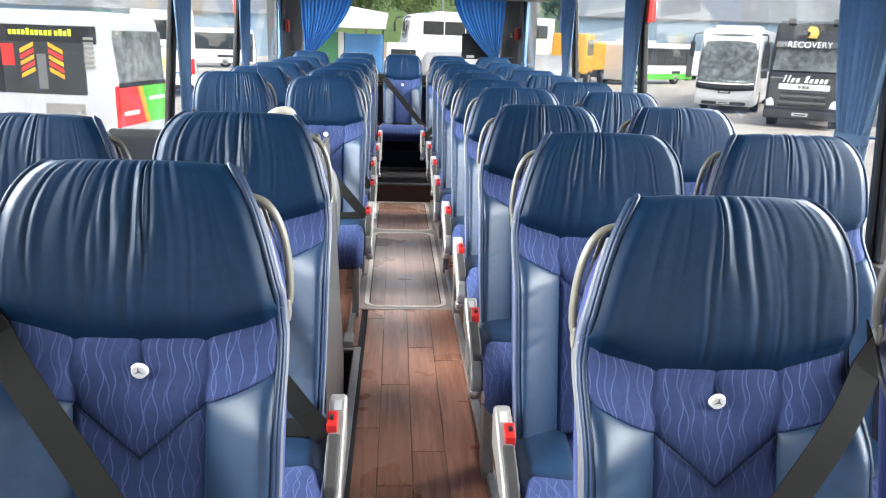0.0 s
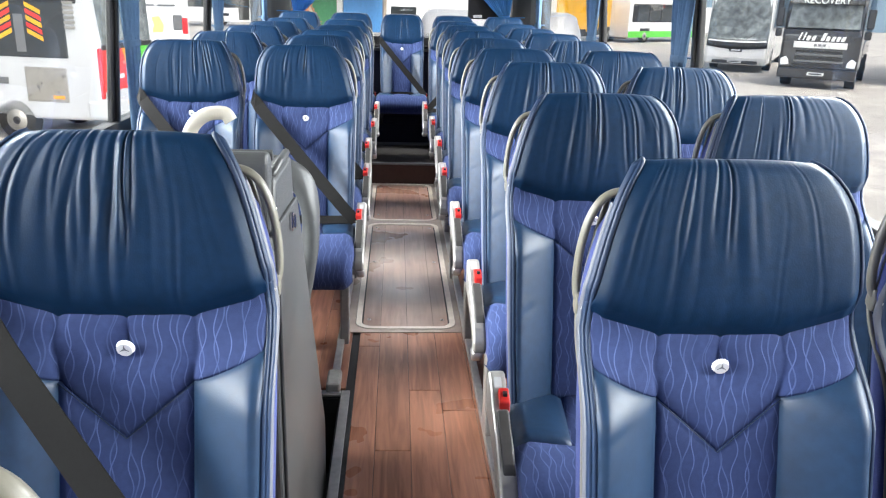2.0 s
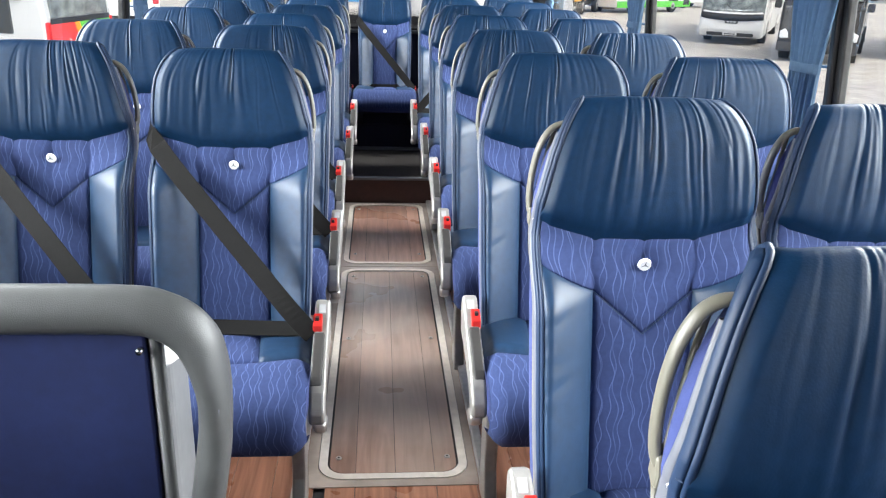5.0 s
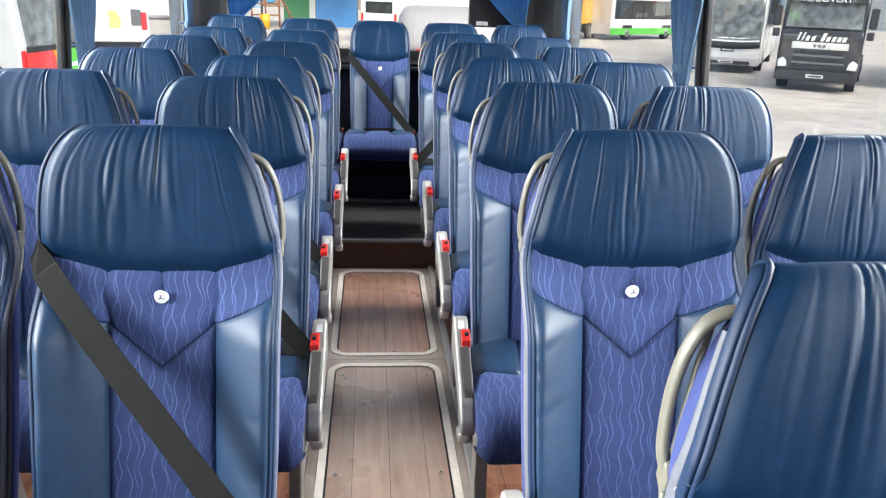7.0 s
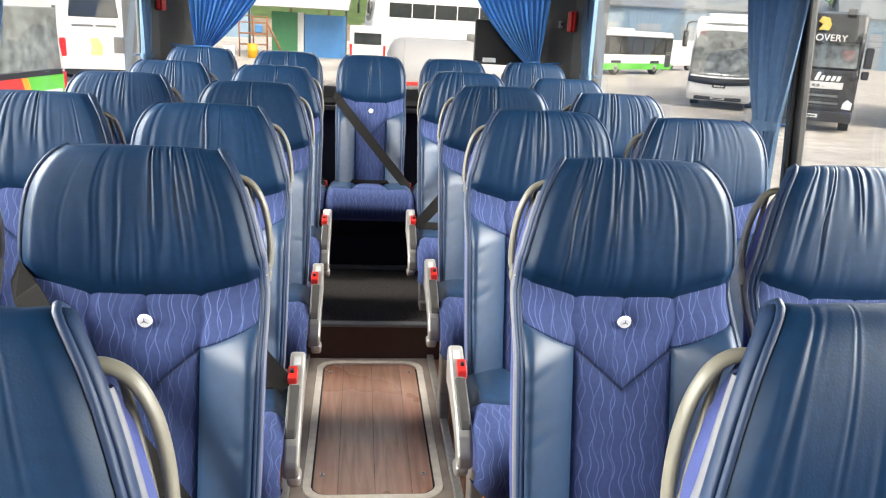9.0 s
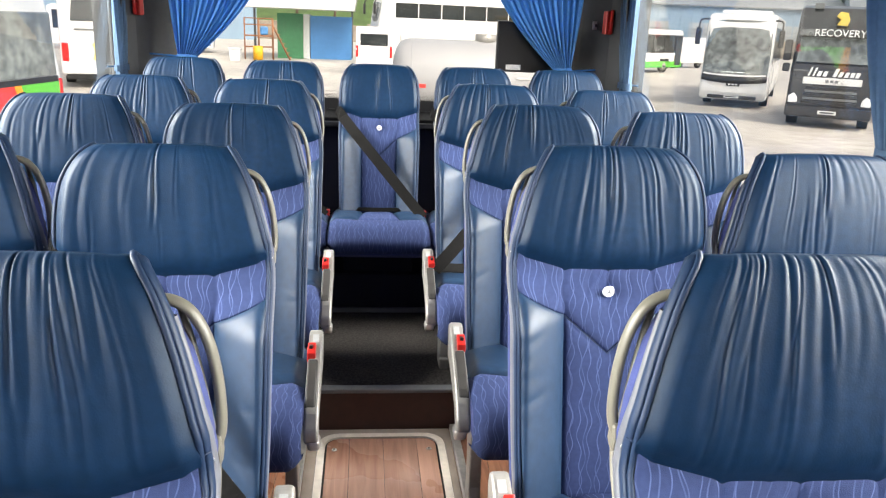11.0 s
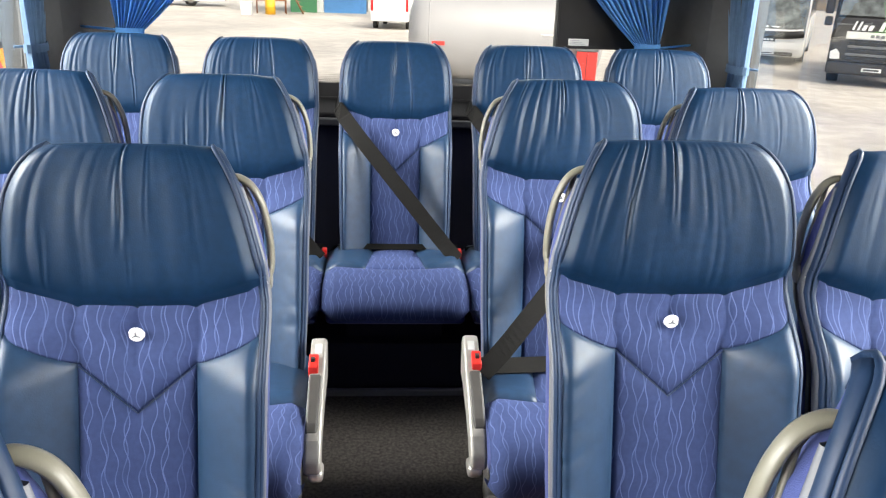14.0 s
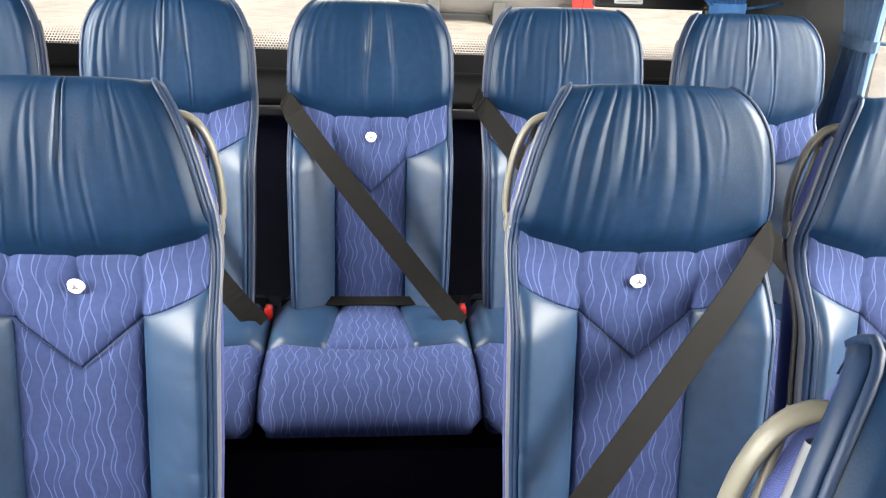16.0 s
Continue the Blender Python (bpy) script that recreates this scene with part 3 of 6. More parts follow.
        if (side == -m) or rear:
            rows = [(x, y, z, lerp_table(STRIP_WIDE, z)) for x, y, z in border if z < 1.09]
            verts = []
            for x, y, z, wd in rows:
                verts += [(x + side * 0.001, y + 0.004, z), (x + side * 0.0052, y + 0.007, z), (x + side * 0.0058, y + 0.008 + wd * 0.5, z), (x + side * 0.0048, y + 0.008 + wd * 0.85, z), (x - side * 0.002, y + 0.009 + wd, z)]
            faces = [(5 * k + q, 5 * k + q + 1, 5 * k + q + 6, 5 * k + q + 5) for k in range(len(rows) - 1) for q in range(4)]
            add("edge_trim", mesh_of("edge_trim", verts, faces, EDGING), "pale grey leather edge strip")
        if side == -m and not rear:
            lip = [(side * (half(z, wide, True) + 0.001), front(half(z, wide, True), z, wide) + 0.060, z) for z in np.linspace(0.44, 0.925, 12)]
            lip += [(side * (half(z, wide, True) + 0.005), lerp_table(HEAD_RISE, z) + 0.058, z) for z in np.linspace(0.955, 1.085, 7)]
            add("shell_edge", tube_data("shell_edge", smooth_path(lip, 3), 0.0042, GRAB, 6), "cream plastic shell edge")
        add("head_seam" if side < 0 else "vee_seam", tube_data("seam", [(x, front(x, z, wide) - 0.004, z) for x, z in ([(x, head_seam(x, wide)) for x in np.linspace(-W * 0.98, W * 0.98, 17)] if side < 0 else [(x, vee(x, wide)) for x in np.linspace(-seamx, seamx, 13)])], 0.0010, PIPING, 5))
    # badge
    bm = bmesh.new()
    bmesh.ops.create_cone(bm, cap_ends=True, segments=20, radius1=0.0125, radius2=0.0105, depth=0.006)
    bmesh.ops.transform(bm, matrix=pose(0, -0.006, 0.862, 105, 0, 0), verts=bm.verts[:])
    me = bpy.data.meshes.new("badge")
    bm.to_mesh(me)
    bm.free()
    me.materials.append(BADGE)
    add("badge", me, "round pearl-white button badge")
    bm = bmesh.new()
    for k in range(3):
        ang = radians(90 + 120 * k)
        tip = Vector((math.cos(ang), 0, math.sin(ang))) * 0.0085
        wid = Vector((-math.sin(ang), 0, math.cos(ang))) * 0.0016
        bm.faces.new([bm.verts.new(v) for v in (tip, wid, -wid)])
    bmesh.ops.transform(bm, matrix=pose(0, -0.0098, 0.8625, 15, 0, 0), verts=bm.verts[:])
    me = bpy.data.meshes.new("badge_mark")
    bm.to_mesh(me)
    bm.free()
    me.materials.append(BADGE_MARK)
    add("badge_mark", me, "", "badge")
    # cushion
    low, up = (0.07, 0.030) if rear else (0.0, 0.0)
    prof = smooth_path([(0, -0.06, 0.448), (0, -0.13, 0.462), (0, -0.24, 0.470), (0, -0.34, 0.474), (0, -0.425, 0.466), (0, -0.473, 0.438), (0, -0.490, 0.398 + low * 0.3), (0, -0.482, 0.352 + low * 0.7), (0, -0.450, 0.312 + low), (0, -0.395, 0.294 + low)], 4)
    for p in prof:
        p.z += up
    run = [0.0]
    for a, b in zip(prof, prof[1:]):
        run.append(run[-1] + (b - a).length)
    run = [r / run[-1] for r in run]
    CW = 0.210 * (1.02 if rear else 1)
    SPLIT = 0.42

    def on_profile(t):
        y = lerp_table(list(zip(run, [p.y for p in prof])), t)
        z = lerp_table(list(zip(run, [p.z for p in prof])), t)
        t2, t1 = min(t + 0.02, 1), max(t - 0.02, 0)
        dy = lerp_table(list(zip(run, [p.y for p in prof])), t2) - lerp_table(list(zip(run, [p.y for p in prof])), t1)
        dz = lerp_table(list(zip(run, [p.z for p in prof])), t2) - lerp_table(list(zip(run, [p.z for p in prof])), t1)
        length = math.hypot(dy, dz)
        return y, z, dz / length, -dy / length

    def cushion(x0, x1, t0, t1, pad, curve=0.0):
        def place(s, t):
            xa = x0(t) if callable(x0) else x0
            xb = x1(t) if callable(x1) else x1
            x = xa + (xb - xa) * s
            lo = t0(x) if callable(t0) else t0
            hi = t1(x) if callable(t1) else t1
            tt = lo + (hi - lo) * t
            y, z, ny, nz = on_profile(tt)
            d = min(s * abs(xb - xa), (1 - s) * abs(xb - xa), (t if lo > 0.02 else 1) * 0.3, (1 - t) * 0.3)
            out = pad * (1 - math.exp(-d / 0.012)) - 0.020 * smoothstep(0.180, CW, abs(x)) + 0.010 * smoothstep(0.06, 0.15, abs(x)) * (1 - smoothstep(0.1, 0.5, tt))
            return x, y + ny * out, z + nz * out

        return place

    def split(x):
        return SPLIT + 0.03 * math.cos(x / CW * 2.2)

    def uv_of(place, start, span):
        return lambda s, t: (place(s, t)[0] + 0.4, start + span * t)

    if rear or aisle:
        inner = lambda t: 0.062 + 0.03 * t  # noqa: E731
        a = cushion(lambda t: -inner(t), inner, 0.0, split, 0.010)
        add("cushion_centre", sheet_data("cushion_centre", a, 10, 12, MOQUETTE, 0.02, uv_of(a, 0.0, 0.26), (0, 0, -1)), "violet-blue moquette with pale wavy lines")
        for side in (-1, 1):
            a = cushion(inner, CW, 0.0, split, 0.010) if side > 0 else cushion(-CW, lambda t: -inner(t), 0.0, split, 0.010)
            add("cushion_side", sheet_data("cushion_side", a, 10, 12, LIT_LEATHER, 0.02, None, (0, 0, -1)), "smooth navy leather, tone lightened for window light")
    else:
        a = cushion(-CW, CW, 0.0, split, 0.010)
        add("cushion_top", sheet_data("cushion_top", a, 16, 10, LIT_LEATHER, 0.02, None, (0, 0, -1)))
    a = cushion(-CW, CW, split, 1.0, 0.012)
    add("cushion_front", sheet_data("cushion_front", a, 26, 20, MOQUETTE, 0.02, uv_of(a, 0.26, 0.36), (0, 0.7, -0.3)), "violet-blue moquette with pale wavy lines")
    add("cushion_base", prism_data("cushion_base", [(-0.07, 0.36), (-0.07, 0.436), (-0.40, 0.452), (-0.464, 0.41), (-0.460, 0.350 + low * 0.7), (-0.42, 0.306 + low), (-0.12, 0.31 + low * 0.5)], "x", -CW + 0.012, CW - 0.012, GUSSET, 0.012))
    if rear:
        add("mount", box_data("mount", (-0.15, -0.30, 0.15), (0.15, -0.14, 0.345), NAVY_WALL, 0.006))
    # grab handle on the aisle side
    if not rear:
        s = -m
        loop = smooth_path([(s * 0.122, 0.085, 1.088), (s * 0.146, 0.086, 1.091), (s * 0.168, 0.086, 1.079), (s * 0.184, 0.085, 1.050), (s * 0.193, 0.083, 1.012), (s * 0.197, 0.079, 0.974), (s * 0.197, 0.074, 0.947), (s * 0.193, 0.068, 0.932), (s * 0.186, 0.063, 0.922)], 5)
        add("grab_handle", tube_data("grab_handle", loop, 0.0092, GRAB, 10, 0.65, (0, 1, 0)), "cream plastic grab handle")
        foot = sorted((s * 0.182, s * 0.199))
        add("handle_foot", prism_data("handle_foot", [(0.058, 0.912), (0.054, 0.930), (0.060, 0.946), (0.078, 0.946), (0.082, 0.920), (0.070, 0.910)], "x", foot[0], foot[1], GRAB, 0.004), "", "grab_handle")
        bm = bmesh.new()
        bmesh.ops.create_cone(bm, cap_ends=True, segments=10, radius1=0.0048, radius2=0.004, depth=0.010)
        bmesh.ops.transform(bm, matrix=pose(s * 0.192, 0.046, 0.930, 90, 0, 0), verts=bm.verts[:])
        me = bpy.data.meshes.new("handle_bolt")
        bm.to_mesh(me)
        bm.free()
        me.materials.append(ALUMINIUM)
        add("handle_bolt", me, "", "grab_handle")
    # belt
    if belted or rear:
        line, nor = belt_line(-1, wide, 0.030, -0.222, 0.500) if rear else belt_line(m, wide, 0.085, -0.212, 0.510, 0.908, 0.212 if m > 0 and not lift else 0.184)
        add("seat_belt", strap_data("seat_belt", line, nor, 0.047, WEBBING), "dark grey seat belt fastened across the back")
        s = (m * -1) if not rear else 1
        if rear:
            lap = smooth_path([(s * 0.205, -0.125, 0.512), (s * 0.12, -0.118, 0.511), (0, -0.112, 0.508), (-s * 0.12, -0.115, 0.509), (-s * 0.2, -0.11, 0.498)], 4)
            add("belt_buckle", box_data("belt_buckle", (0.200, -0.160, 0.480), (0.216, -0.132, 0.514), RED, 0.004), "red belt buckle")
        else:
            lap = smooth_path([(s * 0.214, -0.212, 0.505), (s * 0.16, -0.205, 0.500), (s * 0.08, -0.190, 0.494), (-s * 0.05, -0.165, 0.486), (-s * 0.14, -0.14, 0.476), (-s * 0.195, -0.11, 0.462)], 4)
        add("lap_belt", strap_data("lap_belt", lap, [(0, -0.7 if rear else -0.5, 1)] * len(lap), 0.022 if rear else 0.046, WEBBING))
        add("belt_guide", box_data("belt_guide", (min(-s * 0.200, -s * 0.176) * wide, 0.035, 0.925), (max(-s * 0.200, -s * 0.176) * wide, 0.065, 0.965), BLACK, 0.006), "black belt guide")
    if aisle and not rear:
        s = -m
        arm_x = sorted((s * 0.213, s * 0.250))
        add("side_arm", prism_data("side_arm", ARM_OUTLINE, "x", arm_x[0], arm_x[1], SILVER, 0.008, 3), "silver plastic buckle arm")
        pad_x = sorted((s * 0.2150, s * 0.2410))
        add("arm_pad", prism_data("arm_pad", [(-0.262, 0.500), (-0.262, 0.5195), (-0.335, 0.4855), (-0.375, 0.4605), (-0.392, 0.444), (-0.384, 0.426), (-0.34, 0.445)], "x", pad_x[0], pad_x[1], ARM_PAD, 0.004), "dark grey arm pad", "side_arm")
        but_x = sorted((s * 0.2115, s * 0.234))
        add("buckle_button", prism_data("buckle_button", [(-0.222, 0.52), (-0.222, 0.550), (-0.257, 0.533), (-0.257, 0.505)], "x", but_x[0], but_x[1], RED, 0.003), "red buckle release button", "side_arm")
        add("button_slot", box_data("button_slot", (min(s * 0.217, s * 0.226), -0.244, 0.534), (max(s * 0.217, s * 0.226), -0.232, 0.5475), BLACK, 0.001), "", "side_arm")
        add("sticker", prism_data("sticker", [(-0.191, 0.5535), (-0.190, 0.5585), (-0.212, 0.5465), (-0.213, 0.5420)], "x", min(s * 0.224, s * 0.240), max(s * 0.224, s * 0.240), SILL), "small white sticker", "side_arm")
        cap_x = sorted((s * 0.222, s * 0.2535))
        add("end_cap", prism_data("end_cap", [(-0.372, 0.362), (-0.408, 0.374), (-0.434, 0.372), (-0.433, 0.350), (-0.414, 0.334), (-0.38, 0.336), (-0.366, 0.350)], "x", cap_x[0], cap_x[1], ALUMINIUM, 0.010, 3), "dull metal end cap", "side_arm")
        leg_x = sorted((s * 0.150, s * 0.184))
        add("leg", prism_data("leg", [(-0.24, lift - 0.02), (-0.30, lift - 0.02), (-0.30, lift + 0.03), (-0.27, 0.1 + lift * 0.5), (-0.26, 0.25), (-0.30, 0.34), (-0.16, 0.37), (-0.18, 0.25), (-0.20, 0.1 + lift * 0.5), (-0.20, lift + 0.02), (-0.20, lift - 0.02)], "x", leg_x[0], leg_x[1], SILVER, 0.006), "silver pedestal leg")
    if not aisle and not rear:
        leg_x = sorted((m * 0.10, m * 0.14))
        add("leg", prism_data("leg", [(-0.18, lift), (-0.30, lift), (-0.30, lift + 0.03), (-0.26, 0.12 + lift * 0.5), (-0.27, 0.31), (-0.17, 0.31), (-0.2, 0.12 + lift * 0.5), (-0.18, lift + 0.03)], "x", leg_x[0], leg_x[1], SILVER, 0.004), "silver pedestal leg")
    if aisle and not rear:
        add("under_bar", tube_data("under_bar", [(-m * 0.22, -0.22, 0.315), (m * 0.23, -0.22, 0.315)], 0.016, BLACK, 8))
    return parts


def raise_seat(parts, at, label, group):
    root = thing("coach_seat", label, "coach seat", at, 0, group)
    made = {}
    for name, me, lab, under in parts:
        ob = link(name, me, made.get(under, root), lab)
        made.setdefault(name, ob)
    return root


PLAIN_LABEL = "navy leather and violet-blue moquette coach seat with gathered headrest"
BELT_LABEL = "navy leather coach seat with dark belt fastened across it"
WINDOW_LABEL = "navy leather coach seat standing beside the side window"
REAR_LABEL = "navy leather bench seat below the rear window, belt across"
ROW0, PITCH = 1.14, 0.733
SEAT_X, SEAT_W = 0.42, 0.86
HEADS = {m: [headrest_data(10 + k + 5 * m, 1.0, 1.0, m) for k in range(5)] for m in (-1, 1)}
# how far each aisle seat stands off the regular grid: across, along, up
SHIFT = {
    (-1, 0): (0.009, 0.037, 0.014), (1, 0): (-0.021, 0.004, -0.012), (-1, 1): (0.012, 0.016, 0.014), (1, 1): (-0.005, 0.010, -0.009),
    (1, 2): (-0.010, 0.005, -0.005), (-1, 4): (0.012, -0.016, -0.008), (1, 3): (0.006, 0.0, 0.005), (1, 4): (0.001, -0.007, 0.0),
    (-1, 5): (0.010, 0.0, -0.007), (1, 5): (-0.004, 0.0, 0.0), (-1, 6): (-0.014, -0.004, -0.014), (1, 6): (0.006, 0.007, 0.003),
    (-1, 7): (0.0, 0.004, -0.014), (1, 7): (0.006, 0.010, 0.007), (1, 8): (-0.018, -0.002, 0.009),
}
rng_seat = random.Random(4)
made_seats = {}


def place_seat(m, aisle, belted, x, row, lift):
    key = (m, aisle, belted, lift)
    y = ROW0 + PITCH * row
    dx, dy, dz = SHIFT.get((m, row), (0, 0, 0)) if aisle else (0, 0, 0)
    label = (BELT_LABEL if belted else PLAIN_LABEL) if aisle else (BELT_LABEL.replace("coach seat", "window seat") if belted else WINDOW_LABEL)
    group = "seats along the aisle" if aisle else "seats along the windows"
    if key not in made_seats:
        ob = raise_seat(seat_parts(m, 1.0, belted, aisle, lift, seed=3 + len(made_seats)), (x + dx, y + dy, dz), label, group)
        made_seats[key] = ob
    else:
        ob = copy_thing(made_seats[key], pose(x + dx, y + dy, dz, 0 if aisle else rng_seat.uniform(-0.8, 0.8), 0, rng_seat.uniform(-0.8, 0.8)))
        for c in ob.children:
            if c.name.startswith("headrest"):
                c.data = rng_seat.choice(HEADS[m])
    return ob


for row in range(9):
    lift = 0.0 if row < 8 else 0.15
    place_seat(1, True, row in (0, 8), SEAT_X, row, lift)
    place_seat(1, False, False, SEAT_W, row, lift)
    if row not in (2, 3):
        place_seat(-1, True, row in (0, 1, 4, 5, 6), -SEAT_X, row, lift)
        place_seat(-1, False, row == 4, -SEAT_W, row, lift)
rear_first = None
for k in (0, -1, 1, -2, 2):
    at = (0.432 * k, 7.655, 0.035)
    if rear_first is None:
        rear_first = raise_seat(seat_parts(1, 0.89, True, False, 0.0, rear=True, seed=77), at, REAR_LABEL, "rear bench seats")
    else:
        ob = copy_thing(rear_first, pose(*at))
        for c in ob.children:
            if c.name.startswith("badge") and k != 0:
                bpy.data.objects.remove(c.children[0]) if c.children else None
                bpy.data.objects.remove(c)


# ---------------------------------------------------------------- coach body
Y0, Y1 = -2.0, 8.32
WX = 1.20
SILL_Z, HEAD_Z, ROOF_Z = 0.765, 1.72, 1.98
GROUND_Z = -1.45


def structure(name, me, label, category="wall"):
    return tagged(link(name, me), label, category, kind="structure")


def slab(name, lo, hi, mat, label, category, bevel=0.0):
    return structure(name, box_data(name, lo, hi, mat, bevel), label, category)


# the floor is built round the opening of the stair well
WELL = (-1.16, -0.235, 2.18, 3.33)
verts, faces = [], []
for lo, hi in (((-WX, Y0), (WX, WELL[2])), ((WELL[1], WELL[2]), (WX, WELL[3])), ((-WX, WELL[3]), (WX, Y1)), ((-WX, WELL[2]), (WELL[0], WELL[3]))):
    b = len(verts)
    for z in (-0.06, -0.008):
        verts += [(lo[0], lo[1], z), (hi[0], lo[1], z), (hi[0], hi[1], z), (lo[0], hi[1], z)]
    faces += [tuple(b + k for k in f) for f in ((3, 2, 1, 0), (4, 5, 6, 7), (0, 1, 5, 4), (1, 2, 6, 5), (2, 3, 7, 6), (3, 0, 4, 7))]
floor = structure("floor", mesh_of("floor", verts, faces, RUBBER, smooth=False), "red-brown wood-look plank floor of the coach", "floor")

well = thing("stair_well", "dark stair well with pale metal edge beside the aisle", "stair well", (0, 0, 0), kind="structure")
box("well_floor", (WELL[0], WELL[2], -0.75), (WELL[1], WELL[3], -0.72), RUBBER, well)
box("well_wall", (WELL[1], WELL[2] + 0.03, -0.75), (WELL[1] + 0.03, WELL[3] - 0.001, -0.061), RUBBER, well)
box("well_wall", (WELL[0], WELL[3], -0.75), (WELL[1], WELL[3] + 0.03, -0.061), RUBBER, well)
box("well_wall", (WELL[0], WELL[2] - 0.03, -0.75), (WELL[1], WELL[2], -0.061), RUBBER, well)
for k in range(2):
    box("well_step", (WELL[0] + 0.02, WELL[2] + 0.62, -0.72), (WELL[1] - 0.3 * k - 0.02, WELL[3] - 0.01, -0.52 + 0.0 * k if k else -0.3), RUBBER, well, 0.01)
edge = tagged(new("trim_well"), "pale aluminium edge strip round the stair well", "trim", kind="structure")
box("edge_strip", (-0.228, WELL[2] + 0.005, -0.004), (-0.198, 3.365, 0.006), ALUMINIUM, edge, 0.002)
box("edge_strip", (-0.60, 3.336, -0.004), (-0.230, 3.366, 0.0055), ALUMINIUM, edge, 0.002)
box("edge_rubber", (-0.197, WELL[2] + 0.005, -0.005), (-0.184, 3.38, 0.004), RUBBER, edge, 0.002)

# planks
PLANK_W = 0.112


def plank(x0, x1, y0, y1, parent, mat, z=0.0):
    g = 0.0008
    return link("plank", box_data("plank", (x0 + g, y0 + g, z - 0.0075), (x1 - g, y1 - g, z), mat, 0.001, 1), parent)


rng = random.Random(11)
for col in range(-11, 11):
    x0, x1 = 0.010 + PLANK_W * col, 0.010 + PLANK_W * (col + 1)
    x0, x1 = max(x0, -WX), min(x1, WX)
    y = -0.6 + rng.uniform(-0.6, 0)
    while y < 6.52:
        ye = min(y + rng.choice((0.72, 0.9, 0.9, 1.1)), 6.525)
        spans = [(y, ye)]
        if x0 < WELL[1] - 0.03:
            spans = [(y, min(ye, WELL[2] - 0.01)), (max(y, WELL[3] + 0.036), ye)]
        elif x0 < -0.18:
            x0 = max(x0, -0.184)
        if -0.22 < (x0 + x1) / 2 < 0.22:
            spans = [(a, min(b, 3.885)) for a, b in spans]
        for a, b in spans:
            if b - a > 0.05 and x1 - x0 > 0.01:
                plank(x0, x1, a, b, floor, WOOD)
        y = ye


def rounded(x0, x1, y0, y1, r, n=6):
    pts = []
    for cx, cy, a0 in ((x1 - r, y0 + r, -90), (x1 - r, y1 - r, 0), (x0 + r, y1 - r, 90), (x0 + r, y0 + r, 180)):
        for k in range(n + 1):
            a = radians(a0 + 90 * k / n)
            pts.append((cx + r * math.cos(a), cy + r * math.sin(a)))
    return pts


def ring_data(name, outer, inner, z0, z1, mat):
    n = len(outer)
    verts = [(x, y, z0) for x, y in outer] + [(x, y, z1) for x, y in outer] + [(x, y, z1) for x, y in inner] + [(x, y, z0) for x, y in inner]
    faces = []
    for k in range(n):
        j = (k + 1) % n
        for a in range(3):
            faces.append((a * n + k, a * n + j, (a + 1) * n + j, (a + 1) * n + k))
    return mesh_of(name, verts, faces, mat, smooth=False)


def floor_hatch(y0, y1, label, screws, panel):
    hatch = thing("floor_hatch", label, "floor hatch", (0.005, 0, 0), group="hatches in the aisle floor")
    hx = 0.212
    link("bed", prism_data("bed", rounded(-hx - 0.01, hx + 0.01, y0 - 0.01, y1 + 0.01, 0.075), "z", -0.0078, -0.003, RUBBER), hatch)
    link("surround", ring_data("surround", rounded(-0.246, 0.236, y0 - 0.032, y1 + 0.030, 0.004), rounded(-hx - 0.002, hx + 0.002, y0 - 0.002, y1 + 0.002, 0.071), -0.003, 0.0022, TAUPE), hatch, "worn grey-brown vinyl surround")
    link("metal_rim", ring_data("metal_rim", rounded(-hx, hx, y0, y1, 0.07), rounded(-hx + 0.024, hx - 0.024, y0 + 0.024, y1 - 0.024, 0.05), -0.003, 0.0045, HATCH_RIM), hatch, "worn aluminium rim")
    ins = rounded(-hx + 0.030, hx - 0.030, y0 + 0.030, y1 - 0.030, 0.046)
    X0, X1 = -hx + 0.030, hx - 0.030
    cuts = [X0, -0.107, 0.005, 0.117, X1]
    for a, b in zip(cuts, cuts[1:]):
        clean = []
        for x, y in ins:
            if a <= x <= b:
                clean.append((min(max(x, a + 0.0008), b - 0.0008), y))
        if a > X0:
            clean += [(a + 0.0008, y1 - 0.030), (a + 0.0008, y0 + 0.030)] if not (a < X0 + 0.046) else []
        if b < X1:
            clean += [(b - 0.0008, y0 + 0.030), (b - 0.0008, y1 - 0.030)]
        cx, cy = sum(p[0] for p in clean) / len(clean), sum(p[1] for p in clean) / len(clean)
        clean = sorted(set(clean), key=lambda p: math.atan2(p[1] - cy, (p[0] - cx) * 3))
        link("plank", prism_data("plank", clean, "z", -0.003, 0.001, panel), hatch)
    for sx in (-0.157, 0.157):
        for sy in screws:
            bm = bmesh.new()
            bmesh.ops.create_cone(bm, cap_ends=True, segments=12, radius1=0.009, radius2=0.007, depth=0.003)
            bmesh.ops.translate(bm, verts=bm.verts[:], vec=(sx, sy, 0.0028))
            me = bpy.data.meshes.new("screw")
            bm.to_mesh(me)
            bm.free()
            me.materials.append(ALUMINIUM)
            sc = link("screw", me, hatch)
            bm = bmesh.new()
            bmesh.ops.create_cone(bm, cap_ends=True, segments=8, radius1=0.0035, radius2=0.0035, depth=0.001)
            bmesh.ops.translate(bm, verts=bm.verts[:], vec=(sx, sy, 0.0048))
            me = bpy.data.meshes.new("screw_head")
            bm.to_mesh(me)
            bm.free()
            me.materials.append(BLACK)
            link("socket", me, sc)
    return hatch


